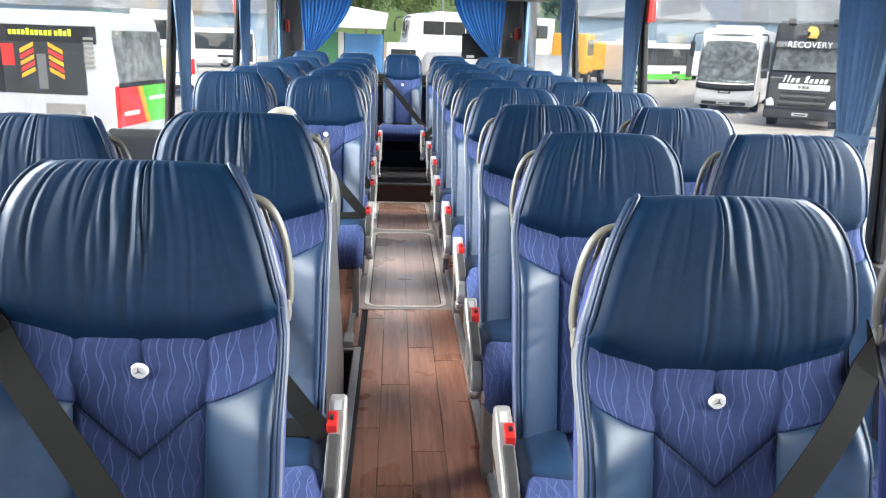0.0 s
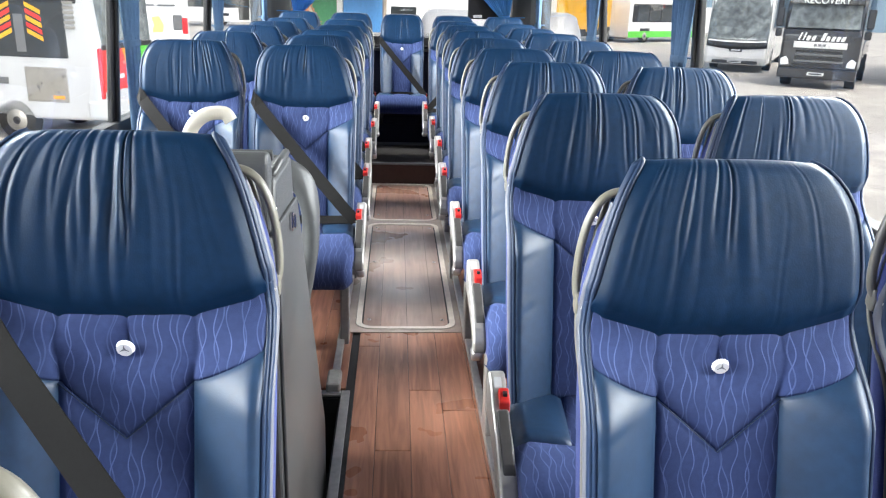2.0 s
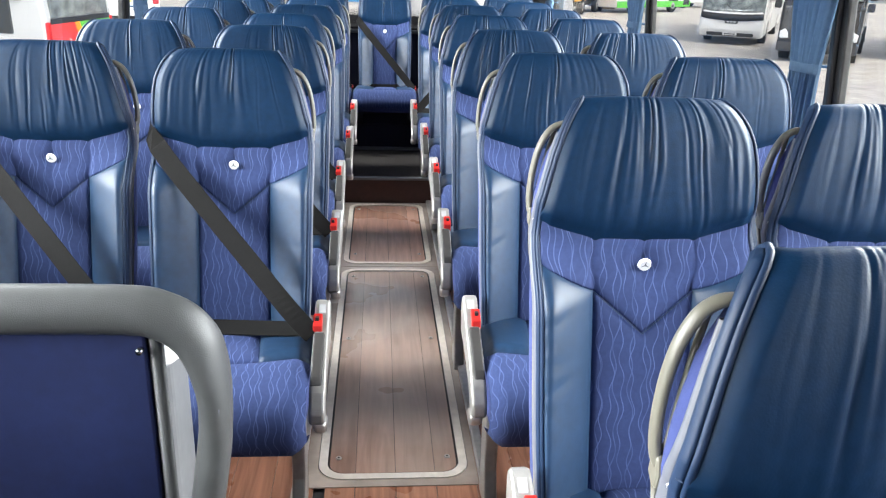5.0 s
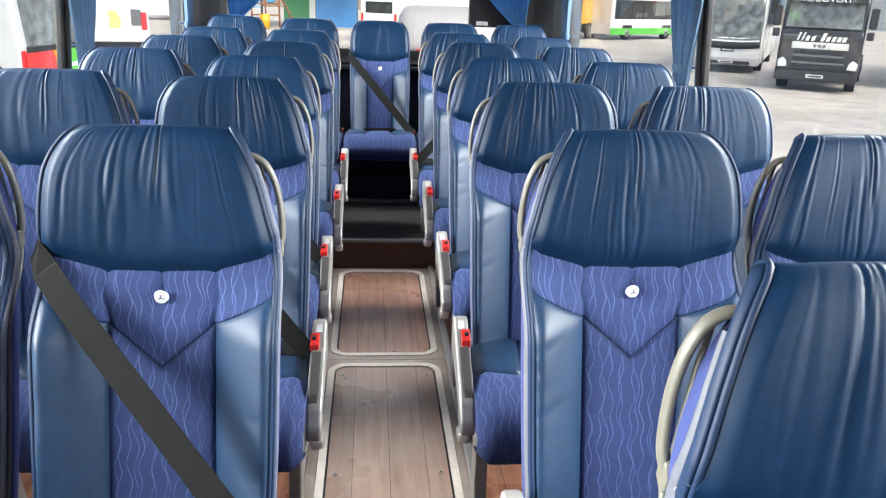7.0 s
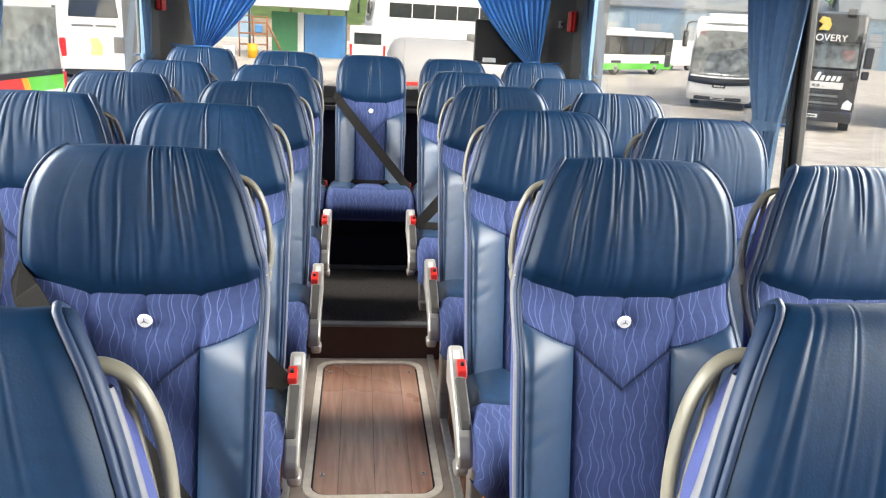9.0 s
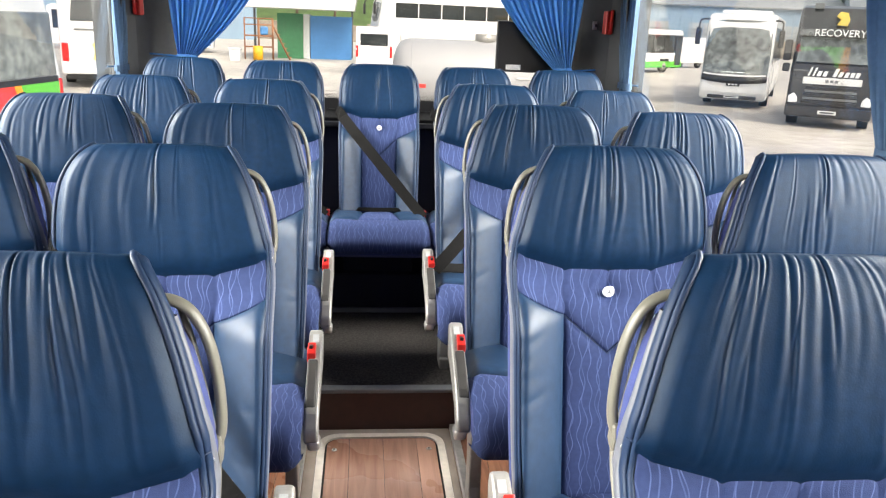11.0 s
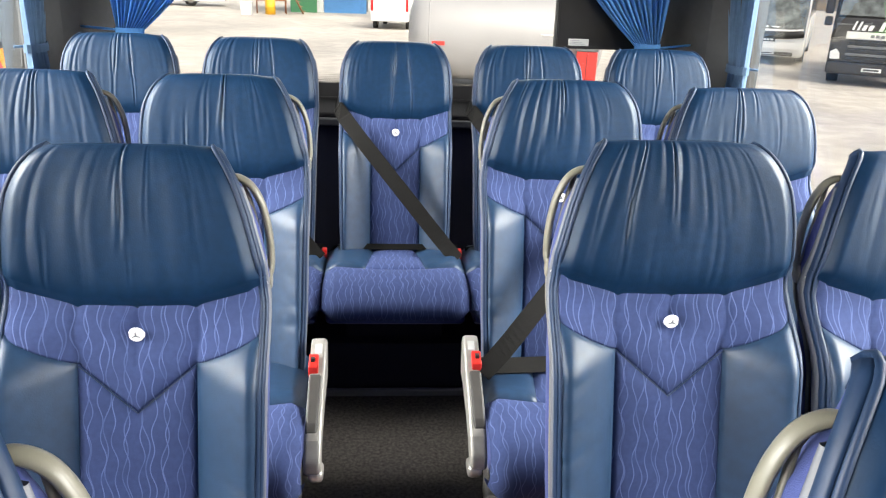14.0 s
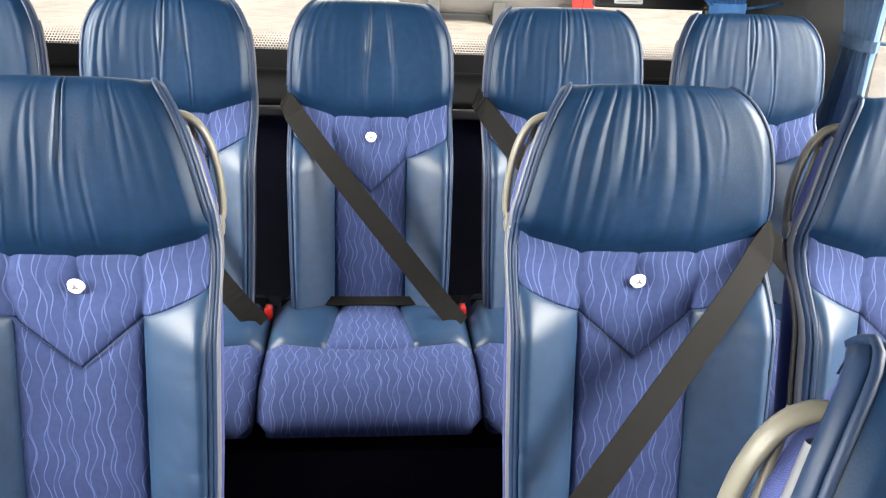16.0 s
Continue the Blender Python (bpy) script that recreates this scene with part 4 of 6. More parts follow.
floor_hatch(3.90, 5.47, "long aisle floor hatch, dusty wood-look panel, aluminium rim", (4.0, 4.76, 5.38), WOOD_WORN)
floor_hatch(5.535, 6.50, "short aisle floor hatch, red-brown panel, aluminium rim", (5.67, 6.40), WOOD_HATCH)

# raised rear platform
slab("trim_riser", (-0.60, 6.535, 0.0), (0.60, 6.555, 0.140), DARK_RISER, "dark red-brown step riser", "step")
slab("trim_nosing", (-0.60, 6.525, 0.141), (0.60, 6.565, 0.156), GREY_PANEL, "worn grey step nosing", "trim", 0.004)
slab("floor_rear", (-WX, 6.566, 0.0), (WX, 7.28, 0.150), CARPET, "raised rear floor of dark grey carpet", "floor")
for s in (-1, 1):
    slab("trim_riser_side", (min(s * 0.601, s * WX), 6.545, 0.0), (max(s * 0.601, s * WX), 6.565, 0.149), DARK_RISER, "dark side riser of the rear floor", "trim")
slab("trim_bench_edge", (-0.8, 7.265, 0.1505), (0.8, 7.285, 0.172), GREY_PANEL, "dull grey strip at the bench foot", "trim", 0.004)
slab("wall_bench", (-WX, 7.30, 0.0), (WX, 8.0, 0.315), NAVY_WALL, "black carpeted box below the rear bench", "bench box")

# aisle-side seat tracks
for s in (-1, 1):
    y0 = 3.37 if s < 0 else -0.5
    tr = thing("seat_track", "grey aluminium seat track on the floor", "seat track", (0, 0, 0), group="seat tracks")
    box("rail", (min(s * 0.242, s * 0.270), y0, 0.0), (max(s * 0.242, s * 0.270), 6.53, 0.022), ALUMINIUM, tr, 0.004)
    if s < 0:
        box("end_bracket", (-0.282, y0 - 0.02, 0.0), (-0.232, y0 + 0.10, 0.036), SILVER, tr, 0.008)

# side walls: lower panel, sill, header
for s, nm in ((-1, "left"), (1, "right")):
    a, b = sorted((s * WX, s * (WX + 0.09)))
    slab(f"wall_{nm}", (a, Y0, -0.4), (b, Y1, SILL_Z - 0.02), NAVY_WALL, "navy carpeted lower side wall of the coach", "wall")
    a, b = sorted((s * (WX - 0.045), s * (WX + 0.06)))
    slab(f"window_sill_{nm}", (a, Y0, SILL_Z - 0.065), (b, 7.86, SILL_Z - 0.021), SILL_DARK, "grey plastic sill below the side windows", "window sill", 0.012)
    a, b = sorted((s * (WX + 0.0), s * (WX + 0.06)))
    slab(f"window_rubber_{nm}", (a, Y0, SILL_Z - 0.0205), (b, Y1, SILL_Z + 0.03), RUBBER, "black rubber along the side windows", "window frame", 0.004)
    a, b = sorted((s * (WX - 0.01), s * (WX + 0.09)))
    slab(f"wall_header_{nm}", (a, Y0, HEAD_Z), (b, Y1, ROOF_Z), GREY_PANEL, "grey panel above the side windows", "wall")
    a, b = sorted((s * 0.60, s * (WX - 0.011)))
    slab(f"trim_rack_{nm}", (a, Y0, 1.665), (b, 7.15, 1.72), CEILING, "grey underside of the luggage rack", "luggage rack", 0.015)
slab("ceiling", (-WX - 0.09, Y0, ROOF_Z), (WX + 0.09, Y1 + 0.1, ROOF_Z + 0.05), CEILING, "grey cloth ceiling of the coach", "ceiling")
# unseen front walls; the gap between is kept low to darken headrest reflections
slab("wall_front", (-WX - 0.09, Y0 - 0.06, -0.4), (WX + 0.09, Y0, 0.70), GREY_PANEL, "grey dashboard wall below the windscreen", "wall")
slab("wall_front_header", (-WX - 0.09, Y0 - 0.06, 1.05), (WX + 0.09, Y0, ROOF_Z + 0.05), GREY_PANEL, "unseen grey panel lowered to block windscreen light", "wall")

# side windows: panes and black dividers
LEAN = 0.075
PILLARS = {-1: (0.55, 2.15, 4.23, 5.88, 7.86), 1: (0.50, 2.08, 4.14, 5.69, 7.80)}
num = 0
for s in (-1, 1):
    ys = [Y0, *PILLARS[s]]
    for y0, y1 in zip(ys, ys[1:]):
        num += 1
        win = tagged(new(f"window_{num}"), "large clear side window pane with black rubber edge", "window", kind="structure")
        def leaning(near, far):
            """A strip that leans inwards with the coach's side."""
            return [(s * near, SILL_Z + 0.03), (s * far, SILL_Z + 0.03), (s * (far - LEAN), HEAD_Z), (s * (near - LEAN), HEAD_Z)]

        p = link("pane", prism_data("pane", leaning(WX + 0.03, WX + 0.036), "y", y0 + 0.02, y1 - 0.02, PANE), win)
        p.visible_shadow = False
        link("window_post", prism_data("window_post", leaning(WX + 0.02, WX + 0.045), "y", y1 - 0.020, y1 + 0.022, RUBBER, 0.006), win)
        link("post_cover", prism_data("post_cover", leaning(WX + 0.004, WX + 0.0195), "y", y1 + 0.004, y1 + 0.026, BLACK, 0.004), win, "black plastic post cover")
    # rear corner pillar, inside
    pts = [(s * 1.21, 7.83), (s * 1.185, 7.83), (s * 1.13, 7.98), (s * 1.03, 8.14), (s * 1.0, 8.2), (s * 1.0, 8.32), (s * 1.21, 8.32)]
    structure("pillar_rear", prism_data("pillar_rear", pts, "z", 0.6, ROOF_Z, DARK_PANEL, 0.01), "dark grey rear corner pillar", "pillar")
    a, b = sorted((s * WX, s * (WX + 0.09)))
    slab("wall_rear_corner", (a, 7.88, SILL_Z - 0.02), (b, Y1, HEAD_Z), DARK_PANEL, "dark grey rear corner of the coach", "wall")

# rear wall, parcel ledge, rear window
RW_Z = 0.965
slab("wall_rear", (-WX - 0.09, Y1, -0.4), (WX + 0.09, Y1 + 0.06, RW_Z - 0.06), BLACK, "black rear wall below the window", "wall")
slab("trim_ledge", (-1.0, 7.97, 0.86), (1.0, Y1 - 0.001, 0.90), MATT_BLACK, "black ledge behind the rear bench", "ledge", 0.01)
slab("trim_ledge_bar", (-1.0, 7.950, 0.858), (1.0, 7.969, 0.885), DARK_PANEL, "grey bar along the rear ledge", "trim", 0.006)
slab("trim_rear_low", (-1.0, 8.0, 0.0), (1.0, 8.02, 0.859), NAVY_WALL, "black panel behind the bench backs", "wall")
slab("wall_rear_header", (-WX - 0.09, Y1, 1.78), (WX + 0.09, Y1 + 0.06, ROOF_Z), GREY_PANEL, "grey panel above the rear window", "wall")
rear_window = tagged(new("window_rear"), "wide rear window with a dotted black lower band", "window", kind="structure")
p = box("pane", (-1.12, Y1 + 0.012, RW_Z - 0.06), (1.12, Y1 + 0.018, 1.78), PANE, rear_window)
p.visible_shadow = False
box("black_band", (-1.12, Y1 + 0.004, RW_Z - 0.06), (1.12, Y1 + 0.011, RW_Z - 0.005), BLACK, rear_window)
# printed dots above the band, shrinking upwards
verts, faces = [], []
for row in range(7):
    r = 0.0036 * (1 - row / 9)
    for k in range(int(2.2 / 0.0085)):
        cx, cz = -1.1 + 0.0085 * (k + 0.5 * (row % 2)), RW_Z - 0.003 + 0.0072 * row
        b = len(verts)
        verts += [(cx + r * math.cos(a), Y1 + 0.0105, cz + r * math.sin(a)) for a in (0.0, 1.047, 2.094, 3.142, 4.189, 5.236)]
        faces.append(tuple(b + q for q in range(6)))
tagged(link("dot_band", mesh_of("dot_band", verts, faces, BLACK, smooth=False), rear_window), kind="stuff")
for s in (-1, 1):
    a, b = sorted((s * 1.0, s * 1.13))
    box("side_mask", (a, Y1 + 0.002, RW_Z - 0.06), (b, Y1 + 0.011, 1.78), BLACK, rear_window)


# ---------------------------------------------------------------- curtains
def drape_data(name, top, waist, foot, z_top, z_waist, z_foot, folds, depth, along, seed, mat):
    """Gathered cloth: spread between two places at the top, drawn in at the tie, hanging below it. along: direction of the spread."""
    rng = random.Random(seed)
    along = Vector(along).normalized()
    out = Vector((-along.y, along.x, 0))
    ph = [rng.uniform(0, 6.28) for _ in range(3)]
    nu, nv = folds * 8, 30
    verts, faces = [], []
    for j in range(nv + 1):
        v = j / nv
        z = z_top + (z_foot - z_top) * v
        if z > z_waist:
            q = (z_top - z) / (z_top - z_waist)
            e = q**1.7
            a, b = (Vector(top[k]).lerp(Vector(waist[k]), e) for k in (0, 1))
        else:
            q = (z_waist - z) / max(z_waist - z_foot, 1e-6)
            e = smoothstep(0, 1, q)
            a, b = (Vector(waist[k]).lerp(Vector(foot[k]), e) for k in (0, 1))
        for i in range(nu + 1):
            u = i / nu
            base = a.lerp(b, u)
            wob = math.sin(u * folds * 6.28 + ph[0] + 0.8 * math.sin(v * 3 + ph[1])) + 0.4 * math.sin(u * folds * 2.3 * 6.28 + ph[2])
            verts.append((base.x + out.x * depth * wob, base.y + out.y * depth * wob, z))
    w = nu + 1
    for j in range(nv):
        for i in range(nu):
            k = j * w + i
            faces.append((k, k + 1, k + 1 + w, k + w))
    me = mesh_of(name, verts, faces, mat)
    return me


def curtain(label, top, waist, foot, z_waist, z_foot, folds, along, seed, tie_to, mat=CURTAIN):
    c = thing("curtain", label, "curtain", (0, 0, 0), group="window curtains")
    ob = link("drape", drape_data("drape", top, waist, foot, 1.74, z_waist, z_foot, folds, 0.011, along, seed, mat), c)
    sol = ob.modifiers.new("thickness", "SOLIDIFY")
    sol.thickness = 0.0016
    mid = (Vector(waist[0]) + Vector(waist[1])) / 2
    al = Vector(along).normalized()
    outv = Vector((-al.y, al.x, 0))
    r = (Vector(waist[1]) - Vector(waist[0])).length / 2 + 0.006
    loop = [Vector((mid.x, mid.y, z_waist)) + al * r * math.cos(a) + outv * 0.026 * math.sin(a) for a in np.linspace(0, 6.28, 17)]
    link("tie_band", strap_data("tie_band", loop, [tuple(Vector((p.x - mid.x, p.y - mid.y, 0)) + Vector((0, 0, 0.001))) for p in loop], 0.026, mat, 0.003), c)
    link("tie_end", tube_data("tie_end", [loop[0], Vector(tie_to)], 0.004, mat, 6), c)
    return c


for s in (-1, 1):
    for k, y in enumerate(PILLARS[s]):
        x = s * (WX - 0.055)
        y0, y1 = y + 0.01, y + (0.32 if k == 3 else 0.23 if k in (1, 2) else 0.17)
        if k == 4:
            x, y0, y1 = s * (WX - 0.035), y - 0.09, y + 0.16
        curtain("gathered blue curtain tied beside a side window", ((x, y0 - (0.06 if k < 4 else 0), 0), (x, y1 + 0.02, 0)), ((x, y0 + 0.005, 0), (x, y0 + 0.13, 0)), ((x, y0 - 0.005, 0), (x, y0 + 0.17, 0)), 1.115, 0.70 if k < 4 else 0.86, 7, (0, 1, 0), 20 + k + 7 * s, (s * (WX + 0.01), y0 + 0.01, 1.12))
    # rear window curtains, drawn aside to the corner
    curtain("blue curtain drawn aside at the rear window, colour brightened as backlit", ((s * 0.48, 7.98, 0), (s * 0.99, 7.95, 0)), ((s * 0.855, 7.94, 0), (s * 0.935, 7.93, 0)), ((s * 0.83, 7.93, 0), (s * 0.955, 7.93, 0)), 1.165, 0.99, 13, (1, 0, 0), 60 + s, (s * 1.09, 8.04, 1.17), BACKLIT_CURTAIN)

# emergency hammers in red holders, and a small switch plate
for s in (-1, 1):
    for x, y, z, turn in ((s * 1.105, 7.985, 1.40, s * 30), (s * 1.17, 4.10 if s > 0 else 5.95, 1.50, s * 90)):
        h = thing("emergency_hammer", "red emergency hammer holder on the window post", "hammer holder", (x, y, z), turn, group="emergency hammers")
        box("holder", (-0.022, -0.03, -0.055), (0.022, 0.0, 0.055), RED, h, 0.006)
        link("hammer", tube_data("hammer", [(0, -0.038, -0.05), (0, -0.038, 0.06)], 0.009, RED, 8), h)
sw = thing("switch_plate", "small white switch plate on the rear pillar", "switch", (1.065, 8.05, 1.385), 45)
box("plate", (-0.016, -0.012, -0.02), (0.016, 0.0, 0.02), SILL, sw, 0.003)
box("rocker", (-0.006, -0.016, -0.008), (0.006, -0.0115, 0.008), BLACK, sw, 0.002)

# black screen in the rear window
tv = thing("monitor", "flat black monitor with a white label at the rear window", "monitor", (0.765, 8.03, 1.145), 0)
box("case", (-0.185, 0.0, 0.0), (0.185, 0.035, 0.245), BLACK, tv, 0.006)
box("screen", (-0.176, -0.002, 0.012), (0.176, 0.003, 0.236), material("dark_screen", (0.006, 0.006, 0.007), rough=0.3, vary=0.1), tv)
box("label_plate", (-0.135, -0.004, 0.012), (-0.06, -0.0005, 0.036), SILL, tv, 0.001, "white sticker with unreadable print")
box("bracket", (0.05, 0.036, 0.1), (0.13, 0.285, 0.15), BLACK, tv, 0.005)
for k in range(3):
    box("print_bar", (-0.13, -0.0048, 0.017 + 0.006 * k), (-0.075 - 0.01 * k, -0.0042, 0.019 + 0.006 * k), BADGE_MARK, tv)

# ---------------------------------------------------------------- service unit at the stair well
unit = thing("service_unit", "dark grey moulded service unit with cup holders and side door", "cabinet", (0, 0, 0))
UX0, UX1, UZ = -0.80, -0.245, 1.075
side = [(2.170, -0.60), (2.96, -0.60), (2.96, 0.15), (2.450, 0.958), (2.432, 1.034), (2.225, 1.034), (2.195, 0.93), (2.172, 0.90)]
core = [(2.270, -0.60), (2.94, -0.60), (2.94, 0.15), (2.440, 0.950), (2.425, 1.012), (2.230, 1.012), (2.230, 0.93), (2.270, 0.90)]
link("body", prism_data("body", core, "x", UX0, UX1 - 0.041, GREY_UNIT, 0.006, 2), unit)
link("side_panel", prism_data("side_panel", side, "x", UX1 - 0.040, UX1 - 0.007, GREY_UNIT, 0.010, 3), unit)
link("front_cap", prism_data("front_cap", [(2.192, 0.942), (2.186, 0.99), (2.184, 1.070), (2.196, 1.084), (2.222, 1.082), (2.236, 1.070), (2.240, 1.013), (2.229, 1.011), (2.229, 0.942)], "x", UX0, UX1 - 0.014, GREY_UNIT, 0.008, 3), unit)
link("cap_rib", tube_data("cap_rib", [(-0.305, 2.187, 0.950), (-0.304, 2.184, 1.060)], 0.004, GREY_UNIT, 8), unit)
link("corner_post", tube_data("corner_post", [(UX1 - 0.035, 2.196, -0.55), (UX1 - 0.034, 2.194, 0.4), (UX1 - 0.034, 2.196, 0.938)], 0.026, GREY_UNIT, 14), unit)
# tray behind the cap, with a ridge at the back and at the aisle side
link("tray_ridge", prism_data("tray_ridge", [(2.412, 1.0125), (2.416, 1.040), (2.428, 1.044), (2.436, 1.034), (2.438, 1.0125)], "x", UX0, UX1 - 0.042, GREY_UNIT, 0.003), unit)
link("side_ridge", tube_data("side_ridge", [(UX1 - 0.016, 2.242, 1.036), (UX1 - 0.016, 2.34, 1.040), (UX1 - 0.016, 2.424, 1.040)], 0.0075, GREY_UNIT, 8), unit)
for cx in (-0.352, -0.475):
    circ = [(cx + 0.050 * math.cos(a), 2.335 + 0.058 * math.sin(a)) for a in np.linspace(0, 2 * math.pi, 29)[:-1]]
    circ2 = [(cx + 0.058 * math.cos(a), 2.335 + 0.066 * math.sin(a)) for a in np.linspace(0, 2 * math.pi, 29)[:-1]]
    link("cup_rim", ring_data("cup_rim", circ2, circ, 1.0122, 1.020, GREY_UNIT), unit)
    # no hollow here: a flat black disc stands in for the recess's shade
    link("cup_well", prism_data("cup_well", circ, "z", 1.0121, 1.0142, RUBBER), unit, "flat black disc standing in for a shaded cup recess")
door = link("side_door", prism_data("side_door", [(2.190, -0.55), (2.93, -0.55), (2.93, 0.15), (2.448, 0.945), (2.205, 0.958), (2.190, 0.945)], "x", UX1 - 0.0068, UX1, GREY_UNIT, 0.003, 2), unit)
link("latch", prism_data("latch", rounded(2.320, 2.342, 0.908, 0.945, 0.010), "x", UX1 + 0.0002, UX1 + 0.007, CHROME, 0.002), door, "chrome key latch")
link("latch_key", box_data("latch_key", (UX1 + 0.0072, 2.328, 0.914), (UX1 + 0.012, 2.334, 0.940), CHROME, 0.002), door, "chrome latch knob")
link("hinge_screw", tube_data("hinge_screw", [(UX1 - 0.008, 2.205, 0.985), (UX1 - 0.004, 2.205, 0.985)], 0.005, CHROME, 8), unit)
hook = thing("hook_handle", "ivory plastic hooked handle standing on the grey unit", "handle", (0, 0, 0))
link("stem", tube_data("stem", smooth_path([(-0.430, 2.345, UZ - 0.045), (-0.428, 2.345, UZ - 0.005), (-0.415, 2.345, UZ + 0.027), (-0.390, 2.345, UZ + 0.047), (-0.358, 2.345, UZ + 0.050), (-0.347, 2.345, UZ + 0.036)], 6), 0.0125, IVORY, 12, 0.8), hook)
rail = thing("guard_rail", "padded dark grey guard rail above the stair well", "guard rail", (0, 0, 0))
pr = smooth_path([(-1.18, 3.22, 0.833), (-0.8, 3.22, 0.836), (-0.46, 3.22, 0.836), (-0.375, 3.22, 0.824), (-0.327, 3.22, 0.785), (-0.306, 3.215, 0.715), (-0.305, 3.21, 0.63), (-0.318, 3.20, 0.53), (-0.338, 3.20, 0.42)], 7)
link("padding", tube_data("padding", pr, 0.0390, GREY_UNIT, 18, 0.70, (0, 0.5, 1)), rail)
link("bead", tube_data("bead", [(p.x + 0.010, p.y - 0.031, p.z) for p in pr[38:]], 0.0045, EDGING, 6), rail, "pale edge bead")
link("post", tube_data("post", [(-0.338, 3.20, 0.43), (-0.345, 3.20, -0.3), (-0.345, 3.20, -0.72)], 0.018, BLACK, 10), rail)
link("end_post", tube_data("end_post", [(-0.392, 3.228, 0.80), (-0.392, 3.228, -0.70)], 0.012, GREY_UNIT, 10), rail)
link("post_bolt", tube_data("post_bolt", [(-0.412, 3.213, 0.770), (-0.412, 3.203, 0.770)], 0.006, CHROME, 8), rail)
link("screen_panel", box_data("screen_panel", (-1.16, 3.215, -0.7), (-0.404, 3.238, 0.81), NAVY_PANEL, 0.005), rail, "navy screen below the rail")
bin_ = thing("waste_bin", "grey waste bin with white lid behind the navy screen", "bin", (0, 0, 0))
link("body", prism_data("body", rounded(-0.72, -0.392, 3.262, 3.43, 0.04), "z", 0.0, 0.70, GREY_PANEL, 0.004), bin_)
link("lid", prism_data("lid", rounded(-0.735, -0.378, 3.255, 3.445, 0.06, 8), "z", 0.702, 0.752, SILL_WHITE, 0.008, 3), bin_, "white plastic lid with raised rim")
link("lid_rim", ring_data("lid_rim", rounded(-0.730, -0.383, 3.260, 3.440, 0.056, 8), rounded(-0.718, -0.395, 3.272, 3.428, 0.046, 8), 0.7521, 0.758, SILL_WHITE), bin_)


# ---------------------------------------------------------------- yard outside
ASPHALT = material("wet_concrete_yard", (0.45, 0.42, 0.38), rough=0.6, vary=0.30, scale=2.4, bump=0.3, bump_scale=60, wear=0.15)
DULL_WHITE = material("dull_white_paint", (0.46, 0.475, 0.49), rough=0.35, vary=0.10, scale=2, coat=0.2)
WHITE_PAINT = material("white_vehicle_paint", (0.70, 0.71, 0.72), rough=0.25, vary=0.04, scale=3, coat=0.3)
BLACK_PAINT = material("black_vehicle_paint", (0.018, 0.018, 0.020), rough=0.2, vary=0.15, scale=3, coat=0.4)
DARK_GLASS = material("dark_vehicle_glass", (0.025, 0.03, 0.032), rough=0.06, vary=0.2, scale=2, spec=0.8)
# pale base and strong noise in the colour imitate sky reflections on glass
GREY_GLASS = material("painted_reflection_glass", (0.15, 0.17, 0.17), rough=0.06, vary=0.75, scale=5.0, spec=0.9)
TYRE = material("tyre_rubber", (0.02, 0.02, 0.02), rough=0.85, vary=0.2)
GREEN_PAINT = material("bright_green_paint", (0.10, 0.48, 0.05), rough=0.3, vary=0.06, scale=4)
RED_PAINT = material("signal_red_paint", (0.62, 0.035, 0.03), rough=0.3, vary=0.06, scale=4)
YELLOW_PAINT = material("plant_yellow_paint", (0.72, 0.38, 0.02), rough=0.4, vary=0.12, scale=4)
LIME = material("lime_lettering", (0.62, 0.75, 0.04), rough=0.4, vary=0.05)
ORANGE = material("orange_stripe", (0.8, 0.30, 0.02), rough=0.4, vary=0.05)
GREEN_STEEL = material("green_container_steel", (0.045, 0.20, 0.095), rough=0.55, vary=0.2, scale=6)
BLUE_STEEL = material("blue_container_steel", (0.08, 0.27, 0.58), rough=0.5, vary=0.15, scale=6)
SHED_BLUE = material("blue_grey_cladding", (0.22, 0.32, 0.42), rough=0.6, vary=0.12, scale=2)
SHED_ROOF = material("grey_roof_sheet", (0.20, 0.22, 0.24), rough=0.5, vary=0.2, scale=2)
STONE = material("stone_wall", (0.30, 0.25, 0.20), rough=0.9, vary=0.35, scale=8)
RUST = material("rusty_steel", (0.28, 0.12, 0.06), rough=0.8, vary=0.3, scale=10)
LEAF = material("tree_leaf", (0.065, 0.11, 0.03), rough=0.8, vary=0.4, scale=3)
BARK = material("tree_bark", (0.10, 0.07, 0.05), rough=0.9, vary=0.3, scale=10)
LAMP_RED = material("red_lamp_lens", (0.55, 0.02, 0.02), rough=0.15, vary=0.05)
SILVER_BAND = material("silver_letter_bar", (0.6, 0.6, 0.6), rough=0.3, metal=0.3, vary=0.06)
GOLD = material("gold_emblem", (0.72, 0.52, 0.05), rough=0.35, vary=0.1)
PALE_YELLOW = material("pale_yellow_emblem", (0.78, 0.70, 0.20), rough=0.4, vary=0.1)
G = GROUND_Z

bm = bmesh.new()
bmesh.ops.create_grid(bm, x_segments=40, y_segments=40, size=600)
bmesh.ops.translate(bm, verts=bm.verts[:], vec=(0, 60, G))
me = bpy.data.meshes.new("ground")
bm.to_mesh(me)
bm.free()
me.materials.append(ASPHALT)
structure("ground", me, "pale worn concrete depot yard, damp in places", "ground")


def cyl_data(name, p0, p1, r, mat, sides=20):
    return tube_data(name, [p0, p1], r, mat, sides)


